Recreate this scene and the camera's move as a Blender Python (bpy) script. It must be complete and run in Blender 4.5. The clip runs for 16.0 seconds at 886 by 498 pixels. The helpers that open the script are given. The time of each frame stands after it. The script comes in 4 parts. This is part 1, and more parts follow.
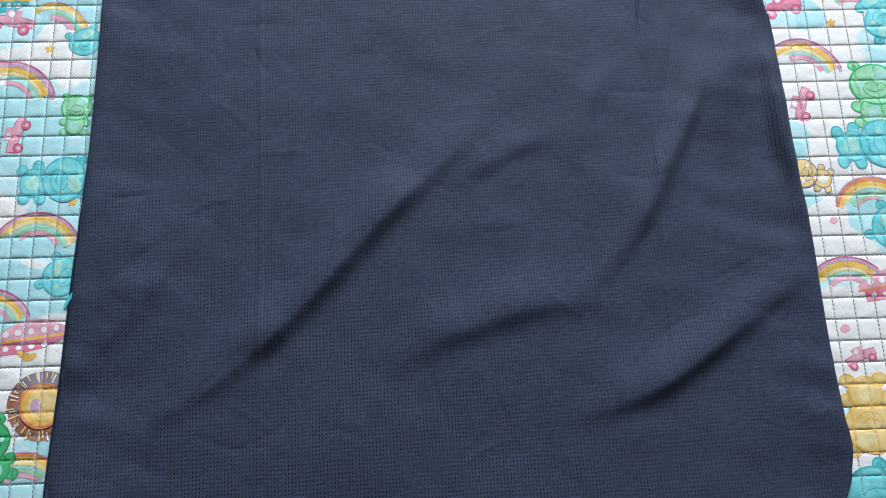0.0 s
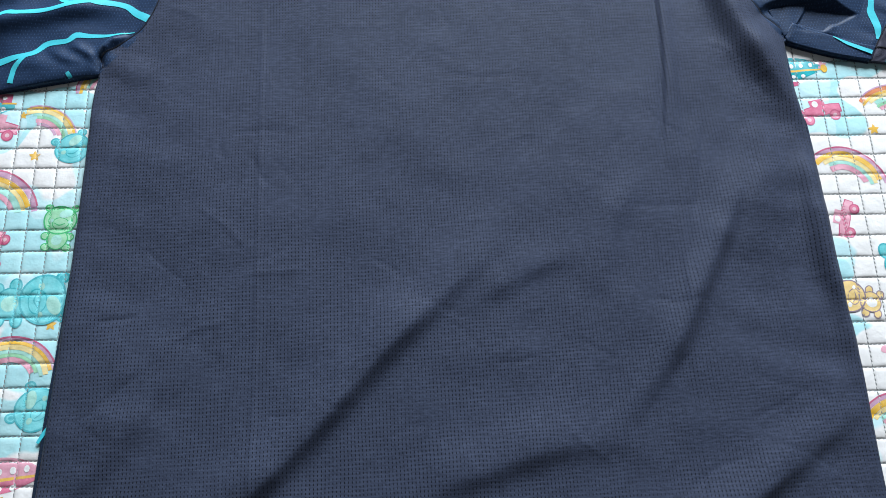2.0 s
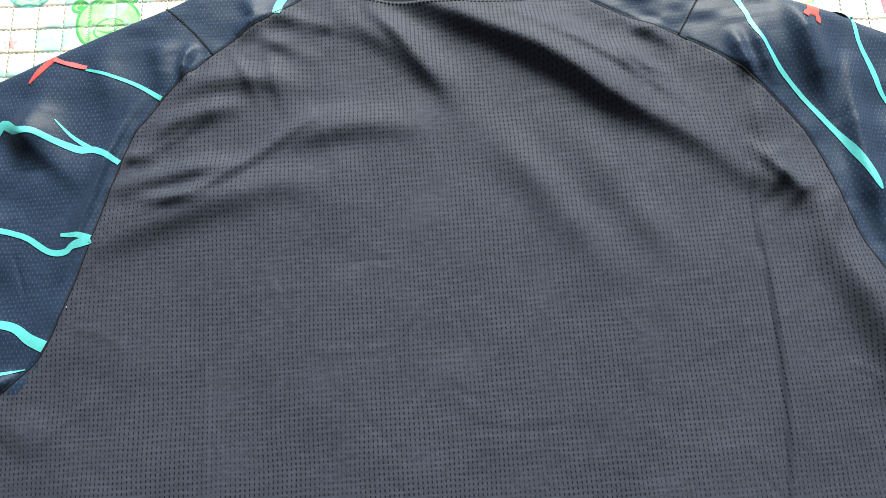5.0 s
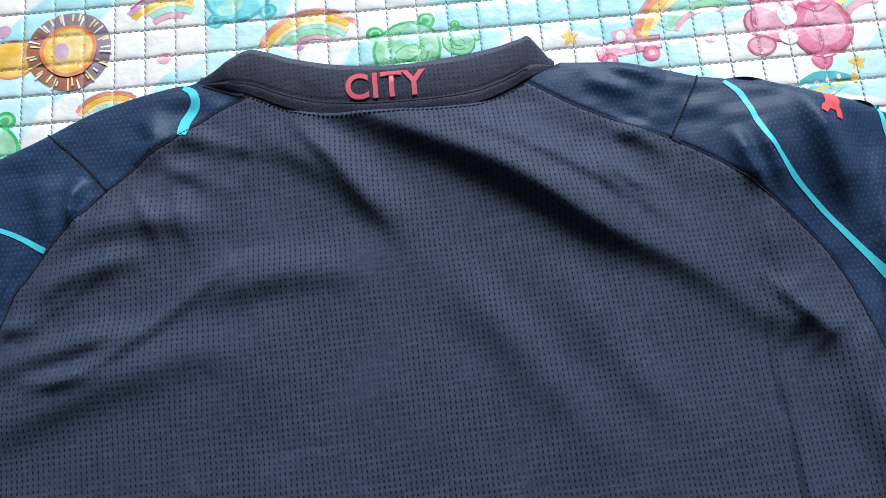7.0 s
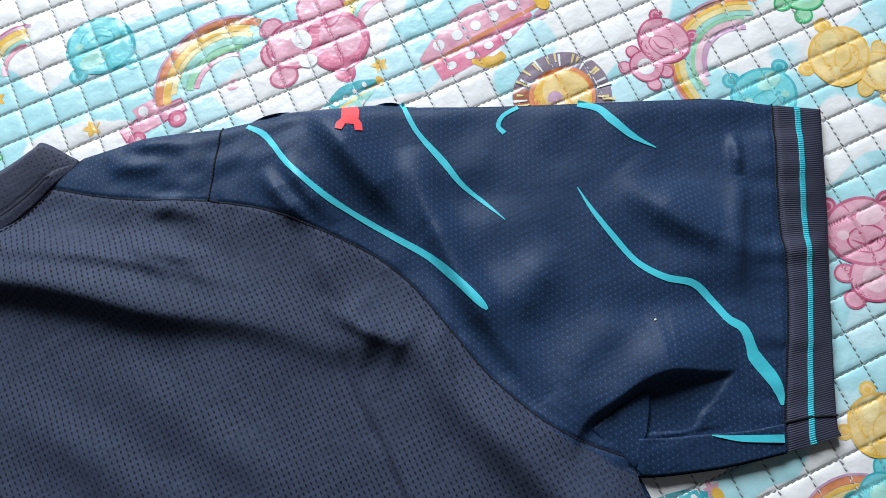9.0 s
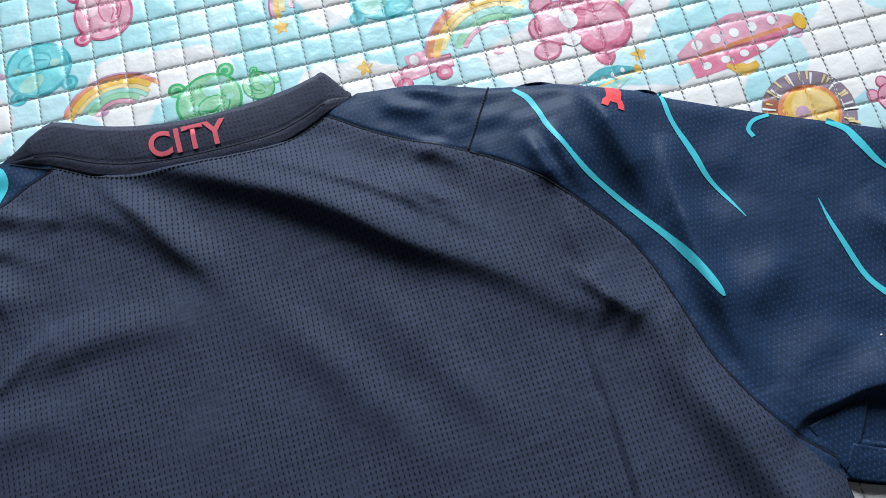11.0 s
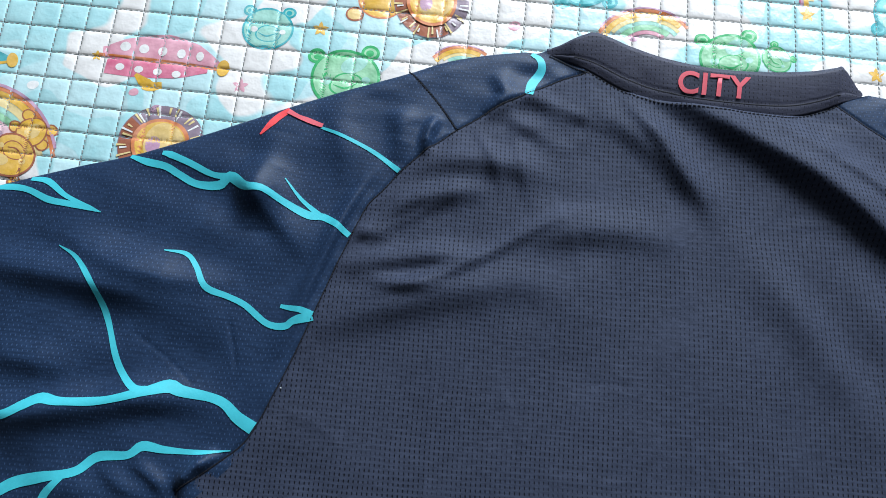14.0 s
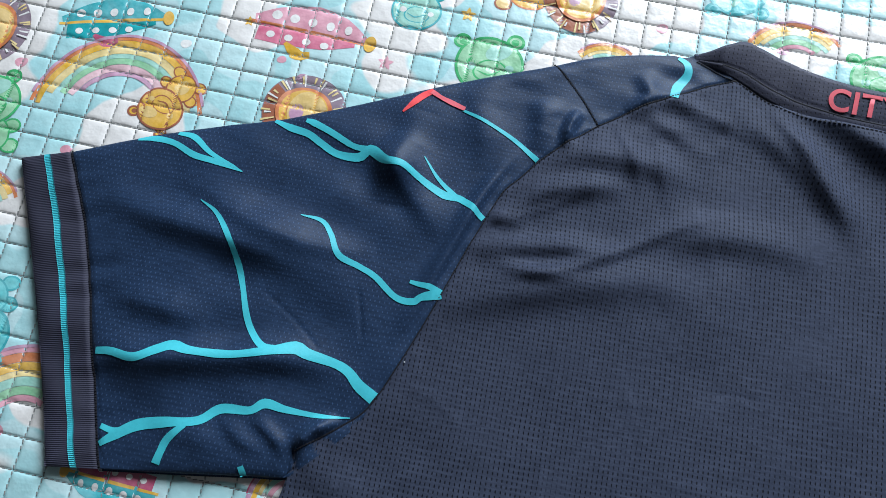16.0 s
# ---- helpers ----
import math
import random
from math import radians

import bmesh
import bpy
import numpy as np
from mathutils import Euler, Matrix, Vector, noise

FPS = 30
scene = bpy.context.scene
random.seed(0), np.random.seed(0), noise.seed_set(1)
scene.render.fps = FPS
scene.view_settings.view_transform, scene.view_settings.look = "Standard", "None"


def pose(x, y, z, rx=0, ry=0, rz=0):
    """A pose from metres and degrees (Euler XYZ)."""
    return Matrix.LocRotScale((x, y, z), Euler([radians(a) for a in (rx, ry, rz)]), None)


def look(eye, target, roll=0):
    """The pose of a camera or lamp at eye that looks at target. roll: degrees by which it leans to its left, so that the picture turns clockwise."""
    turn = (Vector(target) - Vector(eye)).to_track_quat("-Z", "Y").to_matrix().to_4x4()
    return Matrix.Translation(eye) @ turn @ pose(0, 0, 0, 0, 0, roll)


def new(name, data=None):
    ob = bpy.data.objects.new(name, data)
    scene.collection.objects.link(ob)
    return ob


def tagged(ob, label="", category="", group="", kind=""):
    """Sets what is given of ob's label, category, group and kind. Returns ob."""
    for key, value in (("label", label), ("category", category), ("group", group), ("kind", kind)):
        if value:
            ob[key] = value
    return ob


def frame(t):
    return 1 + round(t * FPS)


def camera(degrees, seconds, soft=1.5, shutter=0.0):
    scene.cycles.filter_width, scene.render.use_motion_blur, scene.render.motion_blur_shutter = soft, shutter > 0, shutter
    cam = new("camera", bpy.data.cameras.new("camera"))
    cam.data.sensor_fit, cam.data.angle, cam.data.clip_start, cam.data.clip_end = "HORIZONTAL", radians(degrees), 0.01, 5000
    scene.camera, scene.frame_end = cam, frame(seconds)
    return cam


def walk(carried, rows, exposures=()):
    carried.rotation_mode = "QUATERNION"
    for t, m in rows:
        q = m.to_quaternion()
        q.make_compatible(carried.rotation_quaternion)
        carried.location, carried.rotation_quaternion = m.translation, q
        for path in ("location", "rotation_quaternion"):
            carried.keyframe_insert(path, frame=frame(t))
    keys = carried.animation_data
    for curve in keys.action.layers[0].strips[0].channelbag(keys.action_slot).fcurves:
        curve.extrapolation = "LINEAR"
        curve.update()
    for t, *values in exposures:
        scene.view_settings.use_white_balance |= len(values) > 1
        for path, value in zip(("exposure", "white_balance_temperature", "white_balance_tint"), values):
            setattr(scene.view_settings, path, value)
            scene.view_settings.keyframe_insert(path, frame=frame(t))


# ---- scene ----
cam = camera(59.34, 16.0, soft=0.9, shutter=0.0)
PATH = [
    (0.0, (-0.0352, 0.0063, 0.581), (-0.0142, 0.1286, 0.0966), 6.09),
    (0.5, (-0.0341, 0.0216, 0.5722), (-0.0114, 0.1664, 0.0942), 5.72),
    (1.0, (-0.033, 0.0334, 0.5568), (-0.0128, 0.1842, 0.0806), 4.83),
    (1.5, (-0.0297, 0.0546, 0.5469), (-0.0121, 0.2071, 0.071), 3.63),
    (2.0, (-0.0325, 0.0773, 0.547), (-0.0151, 0.2275, 0.0704), 3.43),
    (2.5, (-0.0174, 0.1686, 0.5197), (-0.0053, 0.3091, 0.04), 1.34),
    (3.0, (-0.0122, 0.245, 0.4991), (-0.0026, 0.3849, 0.0192), 0.32),
    (3.5, (-0.0125, 0.2612, 0.4909), (-0.0045, 0.3946, 0.0091), -0.25),
    (4.0, (-0.01, 0.2567, 0.4989), (-0.002, 0.3878, 0.0164), -0.4),
    (4.5, (-0.0116, 0.283, 0.4852), (-0.0032, 0.4125, 0.0024), -0.28),
    (5.0, (-0.0148, 0.3774, 0.4396), (-0.0091, 0.5063, -0.0435), -1.64),
    (5.2, (-0.0275, 0.4128, 0.4149), (-0.0122, 0.5468, -0.0665), 2.03),
    (7.3, (0.0420, 0.4860, 0.3760), (0.0518, 0.6022, -0.1102), -3.80),
    (7.5, (0.0710, 0.4780, 0.3720), (0.0867, 0.5980, -0.1130), -3.80),
    (8.0, (0.1430, 0.4670, 0.3710), (0.1732, 0.5865, -0.1135), -4.00),
    (8.2, (0.1590, 0.4620, 0.3710), (0.1950, 0.5850, -0.1123), -3.50),
    (9.25, (0.2080, 0.4620, 0.3780), (0.2560, 0.5690, -0.1070), -2.9),
    (10.3, (0.1788, 0.4589, 0.3825), (0.2242, 0.569, -0.1031), -1.69),
    (10.5, (0.1538, 0.465, 0.3842), (0.1971, 0.5798, -0.1006), -1.41),
    (11.0, (0.0927, 0.4699, 0.3923), (0.1247, 0.5968, -0.0903), -1.73),
    (11.5, (0.0128, 0.4728, 0.4074), (0.035, 0.6037, -0.0746), 1.18),
    (12.0, (-0.0152, 0.4691, 0.4115), (0.0012, 0.6031, -0.07), 1.65),
    (12.5, (-0.0134, 0.4681, 0.4091), (0.0012, 0.6002, -0.073), 1.14),
    (13.0, (-0.0208, 0.4654, 0.4116), (-0.0114, 0.5992, -0.07), -0.38),
    (13.5, (-0.0811, 0.4571, 0.416), (-0.0792, 0.5898, -0.0661), 0.43),
    (14.0, (-0.1419, 0.4437, 0.42), (-0.1465, 0.5752, -0.0623), 2.32),
    (14.5, (-0.1943, 0.4225, 0.4214), (-0.2117, 0.556, -0.0602), 0.98),
    (15.0, (-0.2102, 0.4173, 0.4193), (-0.2393, 0.5493, -0.0621), -2.17),
    (15.5, (-0.2043, 0.4195, 0.4193), (-0.2377, 0.552, -0.0617), -3.0),
    (16.0, (-0.1886, 0.4233, 0.416), (-0.2216, 0.5592, -0.064), -2.9),
]
EXPOSURES = [
    (0.0, 0.45, 6500, 10), (1.5, 0.6, 6500, 10), (2.0, 0.6, 6500, 10), (2.5, 0.7, 6600, 10), (3.0, 0.78, 7400, 6), (3.5, 0.9, 8200, 2), (4.0, 0.92, 9200, 2), (4.5, 0.93, 8900, 5),
    (5.0, 1.05, 9300, 5), (5.2, 0.42, 8000, 7), (7.3, 0.12, 6500, 10), (10.3, -0.16, 6500, 10), (12.5, -0.03, 6500, 10), (14.0, 0.12, 6500, 10), (15.0, 0.04, 6500, 10), (16.0, 0.03, 6500, 10)]
walk(cam, [(t, look(eye, target, roll)) for t, eye, target, roll in PATH], EXPOSURES)

# ---------------------------------------------------------------- light
WINDOW = (0.50, 2.4, 1.25)          # middle of the window opening
world = bpy.data.worlds.new("world")
scene.world = world
world.use_nodes = True
_nt = world.node_tree
_sky = _nt.nodes.new("ShaderNodeTexSky")
_sky.sky_type, _sky.sun_disc = "NISHITA", False
_sky.sun_elevation, _sky.sun_rotation = radians(40), radians(120)
_nt.links.new(_sky.outputs["Color"], _nt.nodes["Background"].inputs["Color"])
_nt.nodes["Background"].inputs["Strength"].default_value = 0.12

_lamp = bpy.data.lights.new("window_light", "AREA")
_lamp.shape, _lamp.size, _lamp.size_y = "RECTANGLE", 1.4, 1.05
_lamp.energy, _lamp.color = 108, (0.845, 0.93, 1.0)
window_light = new("window_light", _lamp)
window_light.matrix_world = look((WINDOW[0], WINDOW[1] - 0.06, WINDOW[2]), (0.0, 0.4, 0.1))


# ---------------------------------------------------------------- materials
def nodes_of(name, rough=0.6, spec=0.3):
    m = bpy.data.materials.new(name)
    m.use_nodes = True
    nt = m.node_tree
    p = nt.nodes["Principled BSDF"]
    p.inputs["Roughness"].default_value = rough
    p.inputs["Specular IOR Level"].default_value = spec
    co = nt.nodes.new("ShaderNodeTexCoord").outputs["Object"]
    return m, nt, p, co


def node(nt, kind, **kw):
    n = nt.nodes.new(kind)
    for k, v in kw.items():
        if k in n.inputs:
            n.inputs[k].default_value = v
    return n


def mixed(nt, fac, a, b, blend="MIX"):
    n = nt.nodes.new("ShaderNodeMix")
    n.data_type, n.blend_type = "RGBA", blend
    for sock, v in ((n.inputs[0], fac), (n.inputs[6], a), (n.inputs[7], b)):
        if isinstance(v, (tuple, float, int)):
            sock.default_value = (*v, 1) if isinstance(v, tuple) else v
        else:
            nt.links.new(v, sock)
    return n.outputs[2]


def math_node(nt, op, a, b=None, c=None, clamp=False):
    n = nt.nodes.new("ShaderNodeMath")
    n.operation, n.use_clamp = op, clamp
    for sock, v in zip(n.inputs, (a, b, c)):
        if v is None:
            continue
        if isinstance(v, (float, int)):
            sock.default_value = v
        else:
            nt.links.new(v, sock)
    return n.outputs[0]


def ramp(nt, v, lo, hi):
    n = nt.nodes.new("ShaderNodeMapRange")
    n.inputs["From Min"].default_value, n.inputs["From Max"].default_value = lo, hi
    nt.links.new(v, n.inputs["Value"])
    return n.outputs["Result"]


def noise_tex(nt, co, scale, detail=3.0, rough=0.5, stretch=None):
    n = node(nt, "ShaderNodeTexNoise", Scale=scale, Detail=detail, Roughness=rough)
    if stretch:
        m = nt.nodes.new("ShaderNodeMapping")
        m.inputs["Scale"].default_value = stretch
        nt.links.new(co, m.inputs["Vector"])
        co = m.outputs["Vector"]
    nt.links.new(co, n.inputs["Vector"])
    return n.outputs["Fac"]


def bump(nt, p, height, dist, strength=1.0, normal=None):
    n = node(nt, "ShaderNodeBump", Strength=strength, Distance=dist)
    nt.links.new(height, n.inputs["Height"])
    if normal is not None:
        nt.links.new(normal, n.inputs["Normal"])
    nt.links.new(n.outputs["Normal"], p.inputs["Normal"])
    return n.outputs["Normal"]


def knit(name, col, col2, px, py, hole, rough, hole_depth, light_hole=False, sheen=0.25, spec=0.22):
    """Perforated sports knit: rows of pinholes px by py metres apart; on the satin knit every second row is shifted by half."""
    m, nt, p, co = nodes_of(name, rough, spec)
    p.inputs["Sheen Weight"].default_value = sheen
    p.inputs["Sheen Roughness"].default_value = 0.45
    warp = node(nt, "ShaderNodeTexNoise", Scale=22.0, Detail=1.0)
    nt.links.new(co, warp.inputs["Vector"])
    off = nt.nodes.new("ShaderNodeVectorMath")
    off.operation = "MULTIPLY_ADD"
    nt.links.new(warp.outputs["Color"], off.inputs[0])
    off.inputs[1].default_value = (0.0028, 0.0028, 0.0)
    nt.links.new(co, off.inputs[2])
    xyz = nt.nodes.new("ShaderNodeSeparateXYZ")
    nt.links.new(off.outputs[0], xyz.inputs[0])
    v = math_node(nt, "DIVIDE", xyz.outputs[1], py)
    row = math_node(nt, "FLOOR", v)
    half = math_node(nt, "MULTIPLY", math_node(nt, "PINGPONG", row, 1.0), 0.5)
    u = math_node(nt, "ADD", math_node(nt, "DIVIDE", xyz.outputs[0], px), math_node(nt, "MULTIPLY", half, 1.0 if light_hole else 0.0))
    fu = math_node(nt, "SUBTRACT", math_node(nt, "FRACT", u), 0.5)
    fv = math_node(nt, "SUBTRACT", math_node(nt, "FRACT", v), 0.5)
    fu, fv = math_node(nt, "MULTIPLY", fu, px * (1000 if light_hole else 1200)), math_node(nt, "MULTIPLY", fv, py * 480)
    d = math_node(nt, "SQRT", math_node(nt, "ADD", math_node(nt, "MULTIPLY", fu, fu), math_node(nt, "MULTIPLY", fv, fv)))
    hole_f = math_node(nt, "SUBTRACT", 1.0, ramp(nt, d, hole * 0.55, hole))
    patchy = ramp(nt, noise_tex(nt, co, 34, 3), 0.18, 0.52)
    hole_f = math_node(nt, "MULTIPLY", hole_f, patchy, clamp=True)
    weave = noise_tex(nt, co, 800, 2, 0.6, (0.22, 1.0, 1.0))
    blotch = noise_tex(nt, co, 9, 4, 0.6)
    base = mixed(nt, ramp(nt, blotch, 0.3, 0.75), col, col2)
    base = mixed(nt, math_node(nt, "MULTIPLY", ramp(nt, weave, 0.38, 0.66), 0.30), base, tuple(min(1, c * 2.0) for c in col2))
    spot = tuple(c * 2.6 + 0.01 for c in col2) if light_hole else tuple(c * 0.12 for c in col)
    base = mixed(nt, math_node(nt, "MULTIPLY", hole_f, 0.72 if light_hole else 0.86), base, spot)
    nt.links.new(base, p.inputs["Base Color"])
    n1 = bump(nt, p, weave, 0.00016, 0.6)
    bump(nt, p, math_node(nt, "SUBTRACT", 1.0, hole_f), hole_depth, 0.9, n1)
    return m


M_BODY = knit("slate_knit", (0.0282, 0.0360, 0.0622), (0.0382, 0.0474, 0.0790), 0.00250, 0.00285, 0.47, 0.66, 0.0006, sheen=0.03, spec=0.12)
M_SLEEVE = knit("navy_knit", (0.0086, 0.0215, 0.0520), (0.0142, 0.0315, 0.0720), 0.0026, 0.0026, 0.36, 0.50, 0.00006, True, 0.03, 0.17)
M_COLLAR = knit("dark_collar_knit", (0.0310, 0.0345, 0.0580), (0.0400, 0.0430, 0.0700), 0.00250, 0.0026, 0.34, 0.60, 0.0004, sheen=0.06)


def plain(name, col, rough=0.6, var=0.18, grain=300, bmp=0.0001, spec=0.3, scale=30):
    m, nt, p, co = nodes_of(name, rough, spec)
    f = noise_tex(nt, co, scale, 4, 0.6)
    base = mixed(nt, ramp(nt, f, 0.3, 0.72), tuple(c * (1 - var) for c in col), tuple(min(1, c * (1 + var)) for c in col))
    g = noise_tex(nt, co, grain, 2)
    base = mixed(nt, math_node(nt, "MULTIPLY", ramp(nt, g, 0.4, 0.7), 0.12), base, tuple(c * 0.6 for c in col))
    nt.links.new(base, p.inputs["Base Color"])
    bump(nt, p, g, bmp, 0.7)
    return m


M_RIB = plain("ribbed_cuff", (0.034, 0.035, 0.060), 0.7, 0.15)
M_TEAL = plain("teal_print", (0.055, 0.50, 0.59), 0.5, 0.07, 500)
M_CORAL = plain("coral_lettering", (0.78, 0.14, 0.18), 0.6, 0.05, 500)
M_RED = plain("coral_print", (0.82, 0.075, 0.085), 0.55, 0.06, 500)
M_THREAD = plain("dark_thread", (0.010, 0.011, 0.018), 0.7)
M_WHITE_THREAD = plain("pale_thread", (0.6, 0.62, 0.65), 0.7)
# thread grey that also holds the shade of needle holes and grooves
M_STITCH = plain("shaded_stitch", (0.24, 0.25, 0.25), 0.7)
M_BACKING = plain("mat_backing", (0.55, 0.56, 0.57), 0.8)
# added room surfaces, dark so that little light bounces into the folds
M_WALL = plain("added_wall_paint", (0.16, 0.16, 0.156), 0.85, 0.03, 80, 0.0006, 0.2, 3)
M_FLOOR = plain("added_floor", (0.20, 0.19, 0.18), 0.5, 0.12, 60, 0.0003, 0.4, 5)
M_FRAME = plain("window_paint", (0.8, 0.8, 0.8), 0.4, 0.03)


def mat_fabric():
    """Glossy printed mat cover: white clouds on pale blue with soft watercolour shades."""
    m, nt, p, co = nodes_of("printed_mat_cover", 0.27, 0.5)
    warp = node(nt, "ShaderNodeTexNoise", Scale=26.0, Detail=2.0)
    nt.links.new(co, warp.inputs["Vector"])
    off = nt.nodes.new("ShaderNodeVectorMath")
    off.operation = "MULTIPLY_ADD"
    nt.links.new(warp.outputs["Color"], off.inputs[0])
    off.inputs[1].default_value = (0.022, 0.022, 0)
    nt.links.new(co, off.inputs[2])
    cl = noise_tex(nt, off.outputs[0], 13.5, 1.2, 0.45, (0.8, 1.1, 0.0))
    cloud = ramp(nt, cl, 0.498, 0.508)
    pale = ramp(nt, noise_tex(nt, off.outputs[0], 19, 1.0, 0.4, (1.0, 1.0, 0.0)), 0.54, 0.55)
    wash = noise_tex(nt, co, 55, 4, 0.6)
    blue = mixed(nt, ramp(nt, wash, 0.3, 0.7), (0.36, 0.64, 0.68), (0.46, 0.72, 0.75))
    blue = mixed(nt, math_node(nt, "MULTIPLY", pale, 0.75), blue, (0.56, 0.75, 0.78))
    white = mixed(nt, ramp(nt, wash, 0.35, 0.7), (0.75, 0.725, 0.71), (0.83, 0.81, 0.80))
    base = mixed(nt, cloud, blue, white)
    nt.links.new(base, p.inputs["Base Color"])
    crinkle = noise_tex(nt, co, 170, 2.5, 0.55)
    bump(nt, p, crinkle, 0.0008, 0.55)
    return m


M_MAT = mat_fabric()
INK = {}


def ink(name, col):
    """Printed ink on the mat cover, watercolour-like, with the gloss of the cover."""
    if name not in INK:
        m, nt, p, co = nodes_of("ink_" + name, 0.27, 0.5)
        w = noise_tex(nt, co, 75, 4, 0.62)
        base = mixed(nt, ramp(nt, w, 0.3, 0.72), tuple(c * 0.80 for c in col), tuple(min(0.88, c * 0.84 + 0.17) if max(col) > 0.45 else c * 1.2 for c in col))
        nt.links.new(base, p.inputs["Base Color"])
        bump(nt, p, noise_tex(nt, co, 170, 2.5, 0.55), 0.0008, 0.55)
        INK[name] = m
    return INK[name]


COL = dict(orange=(0.70, 0.20, 0.05), yellow=(0.82, 0.46, 0.03), cream=(0.86, 0.66, 0.28), green=(0.28, 0.62, 0.36),
           leaf=(0.06, 0.42, 0.16), teal=(0.02, 0.42, 0.48), aqua=(0.13, 0.62, 0.66), pink=(0.70, 0.15, 0.27),
           rose=(0.76, 0.34, 0.44), mauve=(0.55, 0.30, 0.45), brown=(0.36, 0.13, 0.08), white=(0.87, 0.85, 0.84),
           sand=(0.84, 0.58, 0.20), crimson=(0.52, 0.05, 0.16), slate=(0.27, 0.21, 0.26), darkteal=(0.02, 0.34, 0.38),
           darkgreen=(0.04, 0.28, 0.10), mint=(0.34, 0.68, 0.58), blush=(0.82, 0.52, 0.58))

# ---------------------------------------------------------------- the unseen room added round the mat
def box_bm(bm, x0, y0, z0, x1, y1, z1):
    v = [bm.verts.new(c) for c in ((x0, y0, z0), (x1, y0, z0), (x1, y1, z0), (x0, y1, z0), (x0, y0, z1), (x1, y0, z1), (x1, y1, z1), (x0, y1, z1))]
    for f in ((3, 2, 1, 0), (4, 5, 6, 7), (0, 1, 5, 4), (1, 2, 6, 5), (2, 3, 7, 6), (3, 0, 4, 7)):
        bm.faces.new([v[k] for k in f])


def part(name, bm, material, parent=None, label="", smooth=False):
    me = bpy.data.meshes.new(name)
    bm.to_mesh(me)
    bm.free()
    for mat in material if isinstance(material, (list, tuple)) else (material,):
        me.materials.append(mat)
    if smooth:
        me.polygons.foreach_set("use_smooth", [True] * len(me.polygons))
    ob = new(name, me)
    ob.parent = parent
    return tagged(ob, label)


def structure(name, boxes, material, label):
    bm = bmesh.new()
    for b in boxes:
        box_bm(bm, *b)
    return tagged(part(name, bm, material), label, kind="structure")


structure("floor", [(-2.3, -2.3, -0.12, 2.3, 2.5, -0.022)], M_FLOOR, "plain floor, unseen, added under the mat")
structure("ceiling", [(-2.4, -2.4, 2.6, 2.4, 2.6, 2.7)], M_WALL, "grey ceiling, unseen, added over the mat")
structure("wall_west", [(-2.4, -2.4, -0.12, -2.3, 2.5, 2.6)], M_WALL, "grey wall, unseen, added round the mat")
structure("wall_east", [(2.3, -2.4, -0.12, 2.4, 2.5, 2.6)], M_WALL, "grey wall, unseen, added round the mat")
structure("wall_south", [(-2.3, -2.4, -0.12, 2.3, -2.3, 2.6)], M_WALL, "grey wall, unseen, added round the mat")
_wx0, _wx1, _wz0, _wz1 = WINDOW[0] - 0.9, WINDOW[0] + 0.9, WINDOW[2] - 0.65, WINDOW[2] + 0.65
structure("wall_north", [(-2.4, 2.5, -0.12, _wx0, 2.6, 2.6), (_wx1, 2.5, -0.12, 2.4, 2.6, 2.6),
                         (_wx0, 2.5, -0.12, _wx1, 2.6, _wz0), (_wx0, 2.5, _wz1, _wx1, 2.6, 2.6)], M_WALL, "grey wall, unseen, added with a wide window opening")
structure("window_1", [(_wx0, 2.52, _wz0, _wx0 + 0.05, 2.58, _wz1), (_wx1 - 0.05, 2.52, _wz0, _wx1, 2.58, _wz1),
                       (_wx0 + 0.05, 2.52, _wz0, _wx1 - 0.05, 2.58, _wz0 + 0.05), (_wx0 + 0.05, 2.52, _wz1 - 0.05, _wx1 - 0.05, 2.58, _wz1)],
          M_FRAME, "white painted window frame")


# ---------------------------------------------------------------- curves and sheets
def curve(pts, n=120):
    """A smooth line through points given in millimetres, n points evenly spaced, in metres."""
    p = np.array(pts, float)
    q = np.vstack([2 * p[0] - p[1], p, 2 * p[-1] - p[-2]])
    out = []
    for k in range(len(p) - 1):
        a, b, c, d = q[k:k + 4]
        t = np.linspace(0, 1, 24, endpoint=False)[:, None]
        out.append(0.5 * (2 * b + (c - a) * t + (2 * a - 5 * b + 4 * c - d) * t ** 2 + (3 * b - a - 3 * c + d) * t ** 3))
    out = np.vstack(out + [p[-1:]])
    return even(out, n) / 1000.0


def even(line, n):
    s = np.concatenate([[0], np.cumsum(np.linalg.norm(np.diff(line[:, :2], axis=0), axis=1))])
    t = np.linspace(0, s[-1], n)
    return np.stack([np.interp(t, s, line[:, k]) for k in range(line.shape[1])], 1)


def coons(bottom, top, left, right, nu, nv):
    b, t, l, r = even(bottom, nu), even(top, nu), even(left, nv), even(right, nv)
    u, v = np.linspace(0, 1, nu)[None, :, None], np.linspace(0, 1, nv)[:, None, None]
    flat = (1 - v) * b[None] + v * t[None] + (1 - u) * l[:, None] + u * r[:, None]
    return flat - ((1 - u) * (1 - v) * b[0] + u * (1 - v) * b[-1] + (1 - u) * v * t[0] + u * v * t[-1])


